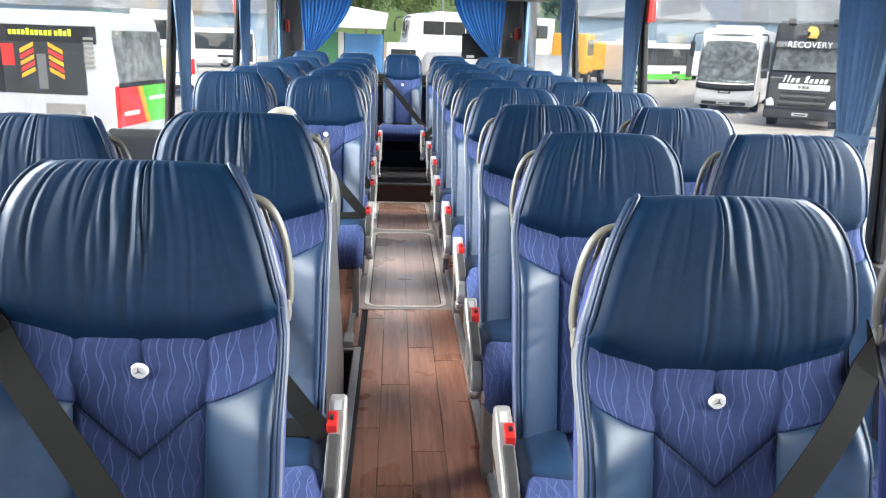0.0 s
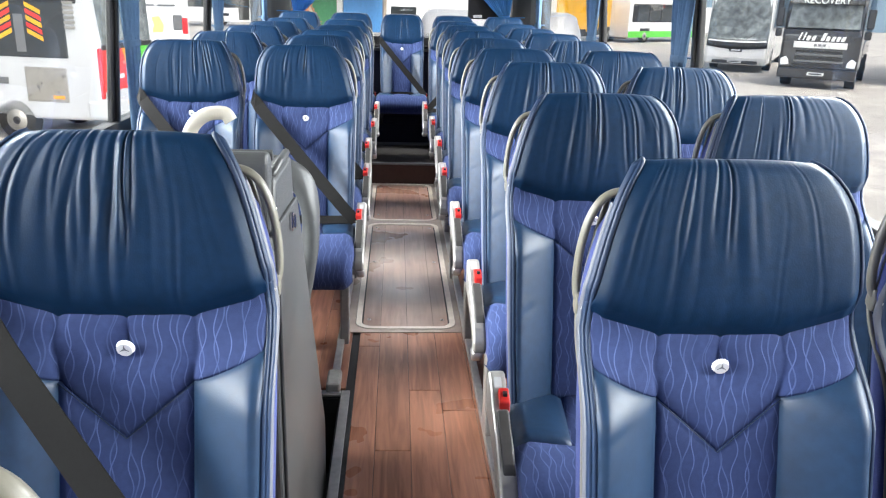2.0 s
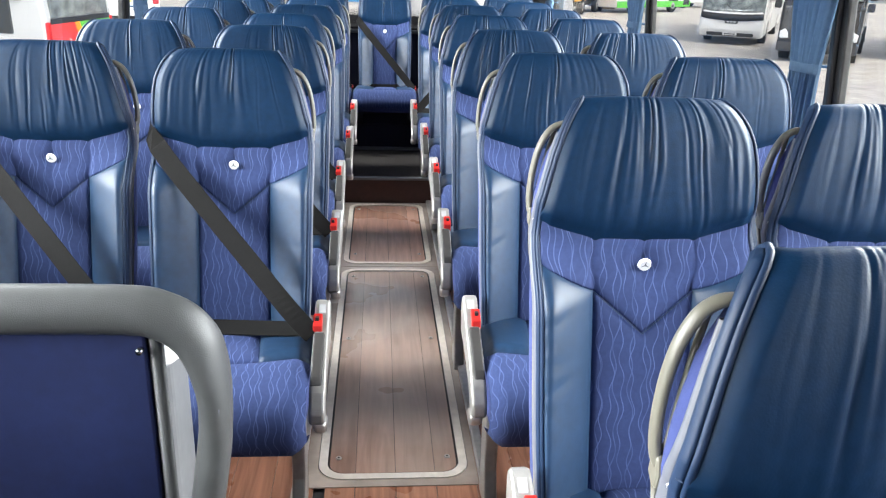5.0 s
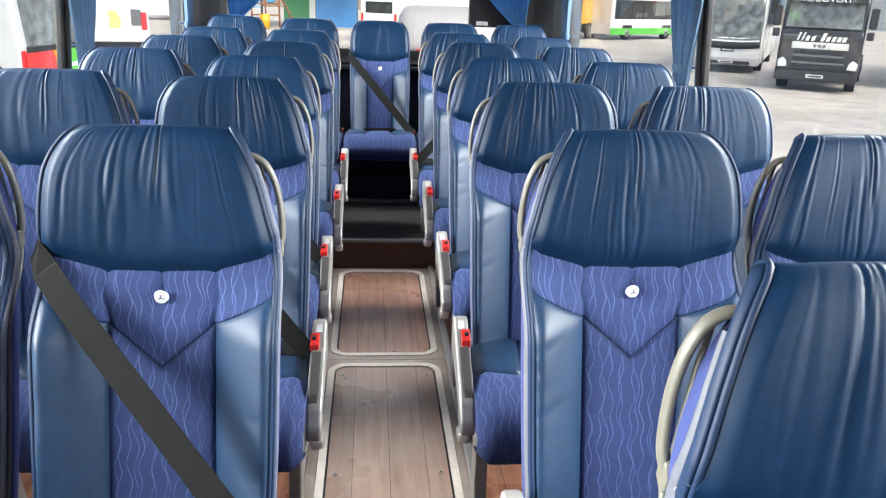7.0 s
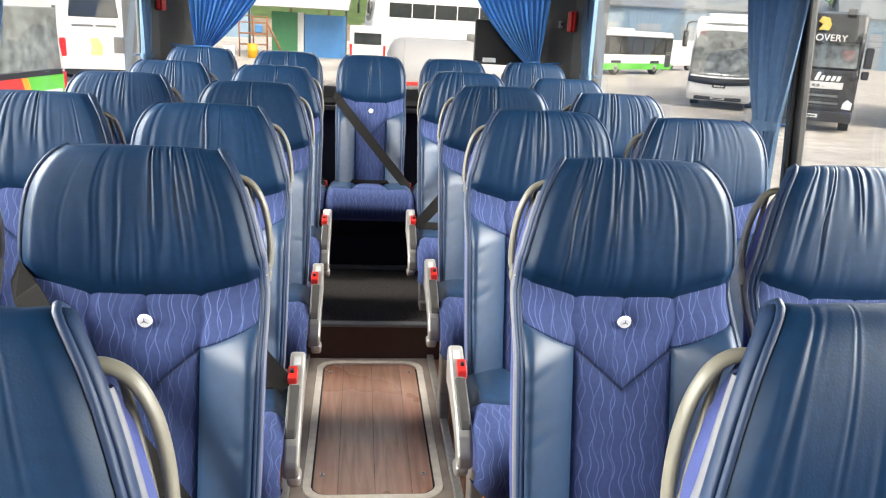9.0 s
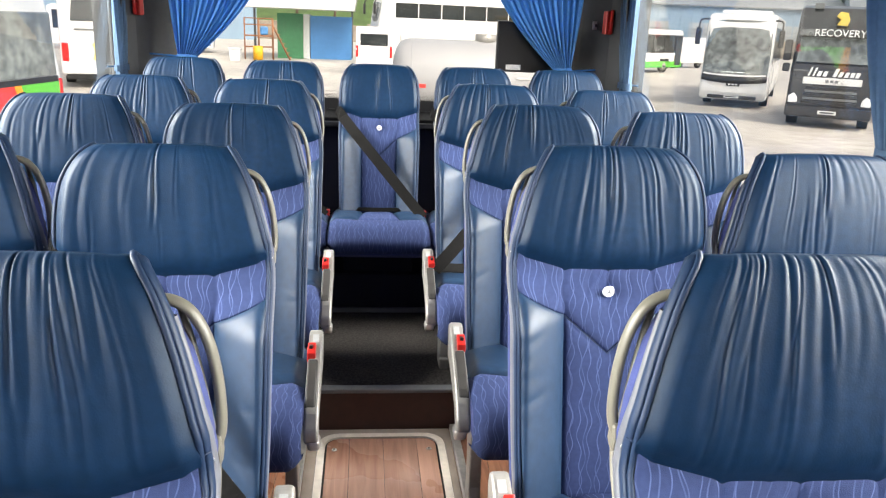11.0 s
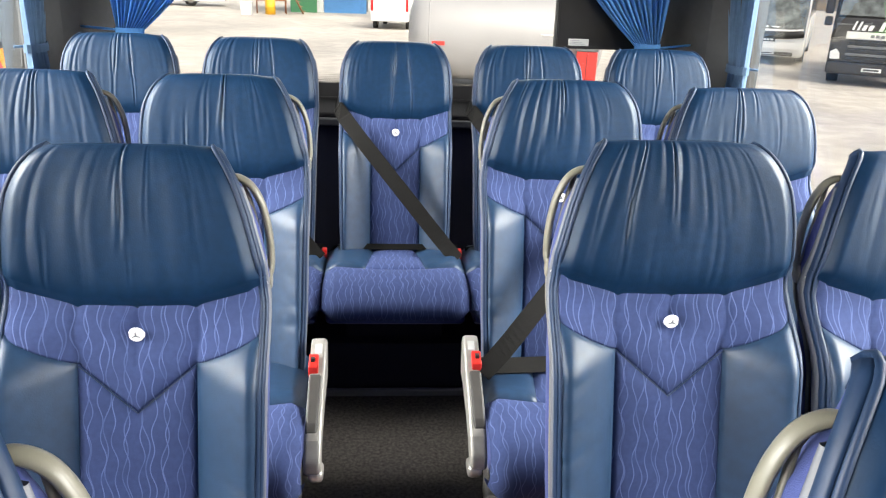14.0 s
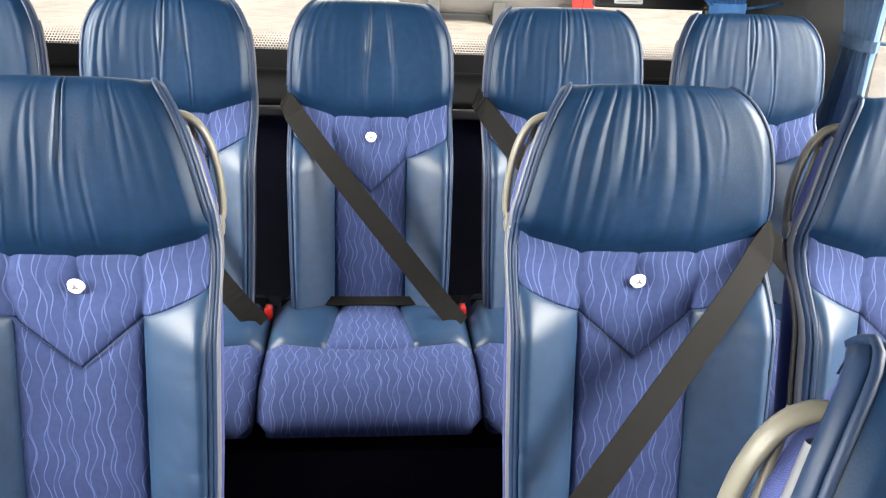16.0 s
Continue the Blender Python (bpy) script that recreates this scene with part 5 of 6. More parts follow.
def wheel(parent, x, y, r, width, turn_axis="x"):
    d = Vector((width / 2, 0, 0)) if turn_axis == "x" else Vector((0, width / 2, 0))
    c = Vector((x, y, r))
    w = link("wheel", tube_data("tyre", [c - d, c - d * 0.8, c + d * 0.8, c + d], r, TYRE, 22), parent)
    link("rim", tube_data("rim", [c - d * 1.04, c + d * 1.04], r * 0.55, SILVER, 18), w)
    link("hub", tube_data("hub", [c - d * 1.12, c + d * 1.12], r * 0.2, BLACK, 12), w)
    return w


def text_data(name, words, size, mat, depth=0.01):
    cu = bpy.data.curves.new(name, "FONT")
    cu.body, cu.size, cu.extrude, cu.align_x = words, size, depth, "CENTER"
    ob = bpy.data.objects.new("text_source", cu)
    me = bpy.data.meshes.new_from_object(ob)
    bpy.data.objects.remove(ob)
    me.materials.clear()
    me.materials.append(mat)
    return me


def white_coach(at, turn, label, length=11.5, wide=2.55, high=3.65, sill=1.72):
    """A modern touring coach; its front face looks along -y of its own frame."""
    c = thing("touring_coach", label, "coach", at, turn, group="parked coaches")
    h = wide / 2
    side = [(0.10, 0.32), (0.0, 0.62), (0.0, 1.25), (0.10, 1.5), (0.42, high - 0.35), (0.75, high - 0.06), (1.2, high), (length, high), (length, 0.35), (0.6, 0.28)]
    link("body", prism_data("body", side, "x", -h, h, WHITE_PAINT, 0.14, 4), c)
    # windscreen, raked with the nose
    cols = [q / 8 - 1 for q in range(17)]
    rowz = [(1.18, 0.02), (1.45, 0.085), (2.2, 0.235), (high - 0.62, 0.395), (high - 0.30, 0.52)]
    verts = [(x * (h - 0.05 - 0.05 * (z > high - 0.7)), y - 0.035 + 0.02 * abs(x) ** 4, z - (0.10 * (1 - x * x) if k == 0 else -0.05 * (1 - x * x) if k == 4 else 0)) for k, (z, y) in enumerate(rowz) for x in cols]
    faces = [(k * 17 + q, k * 17 + q + 1, k * 17 + q + 18, k * 17 + q + 17) for k in range(4) for q in range(16)]
    screen = link("windscreen", mesh_of("windscreen", verts, faces, GREY_GLASS), c, "wide curved windscreen with reflections painted into its colour")
    sol = screen.modifiers.new("thickness", "SOLIDIFY")
    sol.thickness = 0.03
    verts = [(x * (h - 0.045), -0.045 + 0.02 * k + 0.02 * abs(x) ** 4, (1.30 if k else 1.06) - (0.10 if k == 0 else 0.06) * (1 - x * x)) for k in range(2) for x in cols]
    band = link("lower_band", mesh_of("lower_band", verts, [(q, q + 1, q + 18, q + 17) for q in range(16)], BLACK), c, "black band below the windscreen")
    sol = band.modifiers.new("thickness", "SOLIDIFY")
    sol.thickness = 0.02
    box("bumper_slot", (-h + 0.35, -0.025, 0.36), (h - 0.35, 0.12, 0.50), BLACK, c, 0.03)
    box("number_plate", (-0.28, -0.04, 0.40), (0.28, -0.026, 0.50), WHITE_PAINT, c, 0.005)
    box("plate_bar", (-0.22, -0.045, 0.43), (0.22, -0.041, 0.47), BLACK, c)
    box("emblem", (-0.26, -0.03, 0.86), (0.26, -0.005, 1.0), BLACK, c, 0.04, "dark badge plate")
    for k in (-1, 0, 1):
        box("emblem_bar", (0.13 * k - 0.05, -0.036, 0.90), (0.13 * k + 0.05, -0.031, 0.965), SILVER_BAND, c)
    for s in (-1, 1):
        pts = [(s * (h - 0.62), 0.78), (s * (h - 0.12), 0.98), (s * (h - 0.10), 0.80), (s * (h - 0.45), 0.66)]
        link("headlight", prism_data("headlight", pts, "y", -0.02, 0.06, BULB, 0.01), c, "swept clear headlight")
        m1 = smooth_path([(s * (h - 0.05), 0.4, high - 0.25), (s * (h + 0.22), 0.05, high - 0.3), (s * (h + 0.26), -0.12, high - 0.6)], 5)
        arm = link("mirror_arm", tube_data("mirror_arm", m1, 0.035, BLACK, 8), c)
        box("mirror", (s * (h + 0.26) - 0.10, -0.18, high - 1.25), (s * (h + 0.26) + 0.10, -0.04, high - 0.6), BLACK, arm, 0.04)
        a, b = sorted((s * (h - 0.02), s * (h + 0.012)))
        for k in range(6):
            box("side_window", (a, 1.3 + k * (length - 1.8) / 6, sill), (b, 1.3 + (k + 0.96) * (length - 1.8) / 6, high - 0.5), DARK_GLASS, c, 0.01)
        wheel(c, s * (h - 0.15), 2.3, 0.50, 0.3)
        wheel(c, s * (h - 0.15), length - 3.0, 0.50, 0.3)
    for s in (-1, 1):
        link("wiper", tube_data("wiper", [(s * 0.1 + 0.2, 0.01, 1.34), (s * 0.5 + 0.2, 0.08, 1.62)], 0.015, BLACK, 6), c)
    box("roof_pod", (-h + 0.3, 2.2, high - 0.03), (h - 0.3, 4.2, high + 0.16), WHITE_PAINT, c, 0.08)
    return c


def coach_rear(at, turn, label):
    """A white coach that shows its tail along -y of its own frame."""
    c = thing("touring_coach", label, "coach", at, turn, group="parked coaches")
    h, high = 1.25, 3.55
    side = [(0.10, 0.55), (0.0, 0.8), (0.0, 1.6), (0.12, 2.2), (0.3, high - 0.2), (0.55, high), (11, high), (11, 0.4), (0.5, 0.4)]
    link("body", prism_data("body", side, "x", -h, h, WHITE_PAINT, 0.12, 4), c)
    link("rear_window", prism_data("rear_window", [(-0.85, 2.35), (0.85, 2.35), (0.75, 3.15), (-0.75, 3.15)], "y", 0.10, 0.35, DARK_GLASS, 0.03), c)
    for k, (w, z, t) in enumerate(((0.75, 2.02, 0.075), (0.5, 1.86, 0.015))):
        for q in range(2):
            box("letter_bar", ((-w if q == 0 else 0.06), -0.0 + 0.055, z), ((-0.04 if q == 0 else w), 0.10, z + t), GREY_PANEL, c)
    link("emblem", prism_data("emblem", [(-0.2, 1.0), (0.22, 1.0), (0.28, 1.3), (0.1, 1.66), (-0.2, 1.6), (-0.12, 1.3)], "y", -0.012, 0.03, PALE_YELLOW, 0.02), c, "pale yellow painted emblem")
    box("vent", (0.62, -0.02, 1.1), (0.98, 0.03, 1.7), GREY_PANEL, c, 0.04)
    for s in (-1, 1):
        box("rear_lamp", (s * 1.08 - 0.11, -0.03, 0.95), (s * 1.08 + 0.11, 0.05, 1.6), LAMP_RED, c, 0.03)
        wheel(c, s * 1.08, 2.6, 0.5, 0.32)
        a, b = sorted((s * (h - 0.02), s * (h + 0.012)))
        for k in range(5):
            box("side_window", (a, 0.9 + k * 1.9, 1.7), (b, 2.7 + k * 1.9, 3.05), DARK_GLASS, c, 0.01)
    box("bumper", (-h + 0.02, -0.06, 0.5), (h - 0.02, 0.2, 0.82), WHITE_PAINT, c, 0.05)
    box("shadow_gap", (-h + 0.15, 0.1, 0.3), (h - 0.15, 0.4, 0.5), BLACK, c, 0.03)
    return c


def recovery_truck(at, turn):
    c = thing("recovery_truck", "black recovery truck with white lettering, parked in the yard", "truck", at, turn)
    h = 1.27
    cab = [(0.06, 0.55), (0.0, 0.75), (0.0, 1.9), (0.12, 2.05), (0.30, 2.95), (0.40, 3.05), (0.75, 3.75), (1.2, 3.85), (2.3, 3.85), (2.3, 0.6)]
    link("cab", prism_data("cab", cab, "x", -h, h, BLACK_PAINT, 0.10, 4), c)
    v0 = [(-h + 0.12, 0.10, 2.08), (h - 0.12, 0.10, 2.08), (h - 0.16, 0.285, 2.86), (-h + 0.16, 0.285, 2.86)]
    v = [(x, y - 0.03, z) for x, y, z in v0] + [(x, y + 0.2, z) for x, y, z in v0]
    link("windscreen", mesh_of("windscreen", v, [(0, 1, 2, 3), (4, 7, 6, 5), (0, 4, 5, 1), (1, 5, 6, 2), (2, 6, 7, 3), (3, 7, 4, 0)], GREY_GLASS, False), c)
    box("sun_visor", (-h + 0.1, -0.02, 2.86), (h - 0.1, 0.4, 3.14), BLACK_PAINT, c, 0.05)
    t = link("roof_lettering", text_data("roof_lettering", "RECOVERY", 0.30, WHITE_PAINT), c, "white lettering")
    t.matrix_local = pose(0, -0.035, 2.90, 90, 0, 0)
    link("emblem", prism_data("emblem", [(-0.16, 3.24), (0.14, 3.22), (0.2, 3.4), (0.12, 3.62), (-0.1, 3.66), (-0.2, 3.5), (-0.06, 3.42)], "y", 0.30, 0.62, GOLD, 0.02), c, "gold emblem plate")
    for a, tall in ((-0.74, 0.26), (-0.60, 0.26), (-0.48, 0.16), (-0.31, 0.16), (-0.02, 0.26), (0.14, 0.16), (0.31, 0.16), (0.47, 0.16), (0.62, 0.16)):
        wd = 0.055 if tall > 0.2 and a < -0.1 else 0.11
        pts = [(a, 1.66), (a + wd, 1.66), (a + wd + 0.05 * tall / 0.16, 1.66 + tall), (a + 0.05 * tall / 0.16, 1.66 + tall)]
        link("letter_bar", prism_data("letter_bar", pts, "y", -0.018, 0.02, WHITE_PAINT), c)
    box("grille_band", (-0.86, -0.03, 1.40), (0.86, 0.03, 1.62), SILVER_BAND, c, 0.02, "pale band above the grille")
    for k in range(3):
        box("band_mark", (-0.2 + 0.14 * k, -0.036, 1.46), (-0.1 + 0.14 * k, -0.031, 1.55), GREY_PANEL, c)
    for k in range(5):
        box("grille_slat", (-0.82 + 0.02 * k, -0.035, 0.80 + 0.115 * k), (0.82 - 0.02 * k, 0.03, 0.87 + 0.115 * k), GREY_PANEL if k % 2 else BLACK, c, 0.015)
    box("bumper", (-h, -0.06, 0.35), (h, 0.5, 0.72), BLACK_PAINT, c, 0.06)
    box("number_plate", (-0.27, -0.075, 0.47), (0.27, -0.061, 0.58), WHITE_PAINT, c, 0.004)
    box("plate_bar", (-0.21, -0.080, 0.50), (0.21, -0.076, 0.55), BLACK, c)
    for s in (-1, 1):
        pts = [(s * 0.92, 0.80), (s * 1.20, 0.78), (s * 1.22, 1.00), (s * 1.06, 1.10), (s * 0.95, 0.98)]
        link("headlight", prism_data("headlight", pts, "y", -0.045, 0.06, BULB, 0.02), c, "clear headlight")
        box("mirror", (s * (h + 0.17) - 0.12, 0.0, 2.1), (s * (h + 0.17) + 0.12, 0.16, 2.75), BLACK, c, 0.05)
        box("mirror", (s * (h + 0.15) - 0.11, 0.0, 1.75), (s * (h + 0.15) + 0.11, 0.16, 2.02), BLACK, c, 0.05)
        box("roof_lamp", (s * 0.75 - 0.14, 0.62, 3.74), (s * 0.75 + 0.14, 0.8, 3.92), GREY_PANEL, c, 0.03)
        wheel(c, s * 1.08, 1.35, 0.52, 0.32)
        wheel(c, s * 1.08, 5.6, 0.52, 0.5)
    box("chassis", (-0.5, 2.3, 0.6), (0.5, 8, 0.95), BLACK, c, 0.03)
    box("recovery_bed", (-h, 2.7, 0.95), (h, 8, 1.6), BLACK_PAINT, c, 0.05)
    box("boom", (-0.3, 3.0, 1.6), (0.3, 7.6, 2.4), GREY_PANEL, c, 0.06)
    return c


def minibus(at, turn):
    """Its tail looks along -y, its flank along -x of its own frame."""
    c = thing("minibus", "white minibus with dark windows and red and green tail", "minibus", at, turn)
    L, W, Hh = 7.5, 2.2, 3.05
    prof = [(0.02, 0.45), (0.0, 0.6), (0.0, 1.75), (0.16, Hh - 0.12), (0.35, Hh), (L, Hh), (L, 0.4), (0.3, 0.4)]
    link("body", prism_data("body", prof, "x", 0, W, DULL_WHITE, 0.07, 3), c)
    box("flank_window", (-0.018, 0.55, 1.50), (0.05, 3.9, 2.55), DARK_GLASS, c, 0.03, "long dark flank window")
    box("window_head", (-0.022, 0.30, 2.45), (0.05, 3.95, 2.78), BLACK, c, 0.03, "black band with lime lettering bars")
    for k in range(7):
        box("vent_slat", (-0.03, 0.36, 2.02 + 0.085 * k), (0.02, 0.56, 2.07 + 0.085 * k), SILVER, c, 0.005)
    for k in range(14):
        a = 0.78 + 0.088 * k + (0.03 if k > 3 else 0)
        box("lettering_bar", (-0.028, a, 2.59), (-0.021, a + 0.062, 2.68 + 0.03 * (k in (0, 2, 9))), LIME, c)
    # flat plates on the outer glass, placed to fit the camera's view
    box("seat_cover", (-0.0205, 1.95, 2.02), (-0.016, 2.55, 2.42), RED_PAINT, c, 0.004, "flat red plate on the glass for a cover seen through it")
    for a in (0.98, 1.55):
        for q in range(5):
            z = 1.86 + 0.115 * q
            slant = 0.07 if a > 1.2 else -0.07
            pts = [(a, z + slant), (a + 0.28, z - slant), (a + 0.28, z + 0.08 - slant), (a, z + 0.08 + slant)]
            link("chevron", prism_data("chevron", pts, "x", -0.0205, -0.016, RED_PAINT if q % 2 else YELLOW_PAINT), c, "flat slanted warning stripe laid on the glass")
    box("grey_seat", (-0.0205, 1.32, 1.60), (-0.016, 1.50, 2.25), GREY_PANEL, c, 0.004, "flat grey plate on the glass for a seat back")
    box("window_post", (-0.024, 2.2, 1.5), (0.0, 2.28, 2.5), BLACK, c)
    box("flank_flap", (-0.014, 0.62, 0.72), (0.02, 1.42, 1.34), SILVER, c, 0.02, "grey fuel flap panel")
    box("flap_sticker", (-0.018, 0.70, 0.78), (-0.015, 0.92, 0.84), ORANGE, c)
    box("flank_badge", (-0.016, 1.75, 1.02), (0.0, 2.2, 1.14), GREY_PANEL, c, 0.01)
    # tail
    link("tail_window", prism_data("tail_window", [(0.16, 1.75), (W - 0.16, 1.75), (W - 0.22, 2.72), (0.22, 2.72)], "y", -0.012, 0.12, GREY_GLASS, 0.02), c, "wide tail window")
    box("tail_sill", (0.14, -0.016, 1.66), (W - 0.14, 0.0, 1.75), BLACK, c)
    link("red_panel", prism_data("red_panel", [(0.12, 0.92), (1.15, 0.92), (0.85, 1.66), (0.12, 1.66)], "y", -0.012, 0.02, RED_PAINT), c)
    link("orange_stripe", prism_data("orange_stripe", [(1.15, 0.92), (1.32, 0.92), (1.02, 1.66), (0.85, 1.66)], "y", -0.0125, 0.02, ORANGE), c)
    link("green_panel", prism_data("green_panel", [(1.32, 0.92), (W - 0.12, 0.92), (W - 0.12, 1.66), (1.02, 1.66)], "y", -0.012, 0.02, GREEN_PAINT), c)
    box("lettering_bar", (0.25, -0.018, 1.12), (0.85, -0.013, 1.20), WHITE_PAINT, c)
    box("lettering_bar", (1.30, -0.018, 1.36), (2.0, -0.013, 1.43), WHITE_PAINT, c)
    for a in (0.02, W - 0.12):
        box("tail_lamp", (a, -0.02, 0.80), (a + 0.10, 0.05, 1.70), LAMP_RED, c, 0.02)
    box("bumper", (-0.02, -0.10, 0.42), (W + 0.02, 0.3, 0.78), DULL_WHITE, c, 0.06)
    box("number_plate", (0.75, -0.11, 0.62), (1.2, -0.101, 0.72), YELLOW_PAINT, c)
    for x in (0.12, W - 0.12):
        wheel(c, x, 1.7, 0.36, 0.24)
        wheel(c, x, 6.2, 0.36, 0.24)
    return c


def service_bus(at, turn, label, low=GREEN_PAINT, length=9.0):
    """A low bus that shows its flank along -y of its own frame, nose towards +x."""
    c = thing("service_bus", label, "bus", at, turn)
    prof = [(0, 0.35), (length, 0.35), (length + 0.05, 1.2), (length - 0.12, 2.85), (length - 0.4, 2.98), (0.3, 2.98), (0, 2.8)]
    link("body", prism_data("body", prof, "y", 0, 2.45, WHITE_PAINT, 0.08, 3), c)
    box("low_band", (0.02, -0.012, 0.36), (length - 0.05, 0.02, 0.78), low, c)
    box("window_band", (0.35, -0.008, 1.38), (length - 0.15, 0.02, 2.62), BLACK, c, 0.01, "black band round the windows")
    for k in range(5):
        box("side_window", (0.9 + k * (length - 2.0) / 5, -0.014, 1.45), (0.9 + (k + 0.93) * (length - 2.0) / 5, 0.03, 2.55), DARK_GLASS, c, 0.02)
    box("door", (length - 1.0, -0.016, 0.5), (length - 0.2, 0.03, 2.5), DARK_GLASS, c, 0.02)
    box("roof_pod", (1.5, 0.5, 2.96), (4.5, 1.9, 3.15), WHITE_PAINT, c, 0.06)
    for x in (1.9, length - 2.3):
        wheel(c, x, 0.12, 0.45, 0.26, "y")
        box("wheel_arch", (x - 0.58, -0.008, 0.30), (x + 0.58, 0.02, 0.98), BLACK, c, 0.02)
    return c


def panel_van(at, turn, label, lamp=False, body=WHITE_PAINT):
    c = thing("panel_van", label, "van", at, turn)
    prof = [(0.0, 0.4), (0.0, 2.3), (0.15, 2.45), (3.9, 2.45), (4.3, 2.3), (4.9, 1.45), (5.6, 1.2), (5.75, 0.8), (5.7, 0.4)]
    link("body", prism_data("body", prof, "y", 0, 1.95, body, 0.07, 3), c)
    box("cab_window", (4.05, -0.012, 1.4), (4.75, 0.02, 2.0), DARK_GLASS, c, 0.02)
    box("rear_window", (-0.012, 0.25, 1.5), (0.02, 1.7, 2.1), DARK_GLASS, c, 0.02)
    if lamp:
        for y in (0.02, 1.8):
            box("tail_lamp", (-0.02, y, 0.9), (0.03, y + 0.13, 1.5), LAMP_RED, c, 0.02)
    for x in (1.1, 4.7):
        wheel(c, x, 0.12, 0.34, 0.22, "y")
        wheel(c, x, 1.83, 0.34, 0.22, "y")
    return c


white_coach((14.42, 34.2, G), -30, "white touring coach with black windscreen band, parked in the yard")
recovery_truck((14.72, 28.0, G), -33)
white_coach((19.6, 28.6, G), -40, "white touring coach beside the black truck", length=11)
minibus((-5.35, 15.4, G), 81)
coach_rear((-9.7, 34.0, G), 17, "white coach showing its tail with a pale yellow emblem")
service_bus((15.9, 55.5, G), 37, "white and green service bus with dark windows")
panel_van((27.6, 71, G), 215, "white panel van parked beyond the green bus")
service_bus((-22, 62, G), 8, "white bus with dark windows beyond the scaffold", WHITE_PAINT, 11)
panel_van((1.3, 46, G), 82, "white van showing its tail behind the coach", True)
service_bus((3.2, 70, G), -4, "white bus parked far behind the tank", WHITE_PAINT, 10)
white_coach((0.2, 56, G), -78, "tall white coach standing across the yard behind the tank", 11, 2.55, 4.4, 3.0)

yel = thing("yellow_lorry", "yellow plant lorry parked far off in the yard", "lorry", (12.4, 52, G), 62)
box("cab", (0, 0, 0.8), (2.2, 2.4, 3.4), YELLOW_PAINT, yel, 0.15)
box("load_body", (2.3, 0, 1.0), (8, 2.4, 2.9), YELLOW_PAINT, yel, 0.1)
box("cab_window", (0.3, -0.02, 2.0), (1.8, 0.05, 3.0), DARK_GLASS, yel, 0.05)
box("chassis", (0, 0.3, 0.5), (8, 2.1, 1.0), BLACK, yel, 0.05)
for x in (1.2, 5.2, 6.6):
    wheel(yel, x, 0.15, 0.5, 0.3, "y")
gs = thing("green_bin", "green wheeled bin on the yard", "bin", (10.9, 56, G), 5)
link("tub", prism_data("tub", [(0, 0.2), (0.1, 0), (1.1, 0), (1.25, 1.1), (-0.1, 1.1)], "y", 0, 1.0, GREEN_PAINT, 0.05), gs)

# white tank behind the coach
tank = thing("white_tank", "large white cylindrical tank lying on cradles", "tank", (0.68, 26.6, G), -4)
verts, faces = [], []
STATIONS = [(0.0, 0.35), (0.03, 0.62), (0.09, 0.84), (0.19, 1.0), (0.33, 1.09), (0.52, 1.12), (4.7, 1.12), (4.95, 1.0), (5.1, 0.6)]
for x, r in STATIONS:
    verts += [(x, r * math.cos(a), 1.25 + r * math.sin(a)) for a in np.linspace(0, 2 * math.pi, 41)[:-1]]
for k in range(len(STATIONS) - 1):
    for i in range(40):
        j = (i + 1) % 40
        faces.append((k * 40 + i, k * 40 + j, (k + 1) * 40 + j, (k + 1) * 40 + i))
faces += [tuple(range(40))[::-1], tuple(range(40 * (len(STATIONS) - 1), 40 * len(STATIONS)))]
TANK_GREY = material("pale_grey_tank_paint", (0.30, 0.30, 0.31), rough=0.35, vary=0.06, scale=2)
link("shell", mesh_of("shell", verts, faces, TANK_GREY), tank)
link("weld_band", tube_data("weld_band", [(0.53, 0, 1.25), (0.57, 0, 1.25)], 1.127, TANK_GREY, 40), tank)
box("print_bar", (0.62, -1.128, 1.10), (0.95, -1.10, 1.20), RED_PAINT, tank)
box("print_bar", (3.4, -1.132, 1.42), (4.1, -1.05, 1.46), SILVER_BAND, tank)
for x in (1.0, 2.6, 4.2):
    box("cradle", (x - 0.15, -0.95, 0), (x + 0.15, 0.95, 0.55), GREY_PANEL, tank, 0.02)
link("manhole", tube_data("manhole", [(2.6, 0, 2.3), (2.6, 0, 2.55)], 0.3, SILVER, 16), tank)

cab = thing("pump_cabinet", "red steel pump cabinet with grey top in the yard", "cabinet", (5.16, 25.0, G), -15)
box("body", (-0.26, -0.25, 0.0), (0.26, 0.25, 1.10), RED_PAINT, cab, 0.03)
box("top", (-0.28, -0.27, 1.101), (0.28, 0.27, 1.36), GREY_PANEL, cab, 0.03)
box("door_seam", (-0.01, -0.254, 0.1), (0.01, -0.2505, 1.05), BLACK, cab)


def container(at, turn, mat, label, length, high):
    c = thing("shipping_container", label, "container", at, turn, group="steel containers")
    box("shell", (0, 0.03, 0.1), (length, 2.4, high), mat, c, 0.02)
    for k in range(int(length / 0.28)):
        box("rib", (0.1 + 0.28 * k, -0.02, 0.2), (0.23 + 0.28 * k, 0.035, high - 0.12), mat, c)
    box("frame_low", (0, -0.03, 0.0), (length, 0.06, 0.16), mat, c)
    box("frame_high", (0, -0.03, high - 0.12), (length, 0.06, high), mat, c)
    for x in (0.0, length - 0.1):
        box("corner_post", (x, -0.035, 0.0), (x + 0.1, 0.06, high), mat, c)
    return c


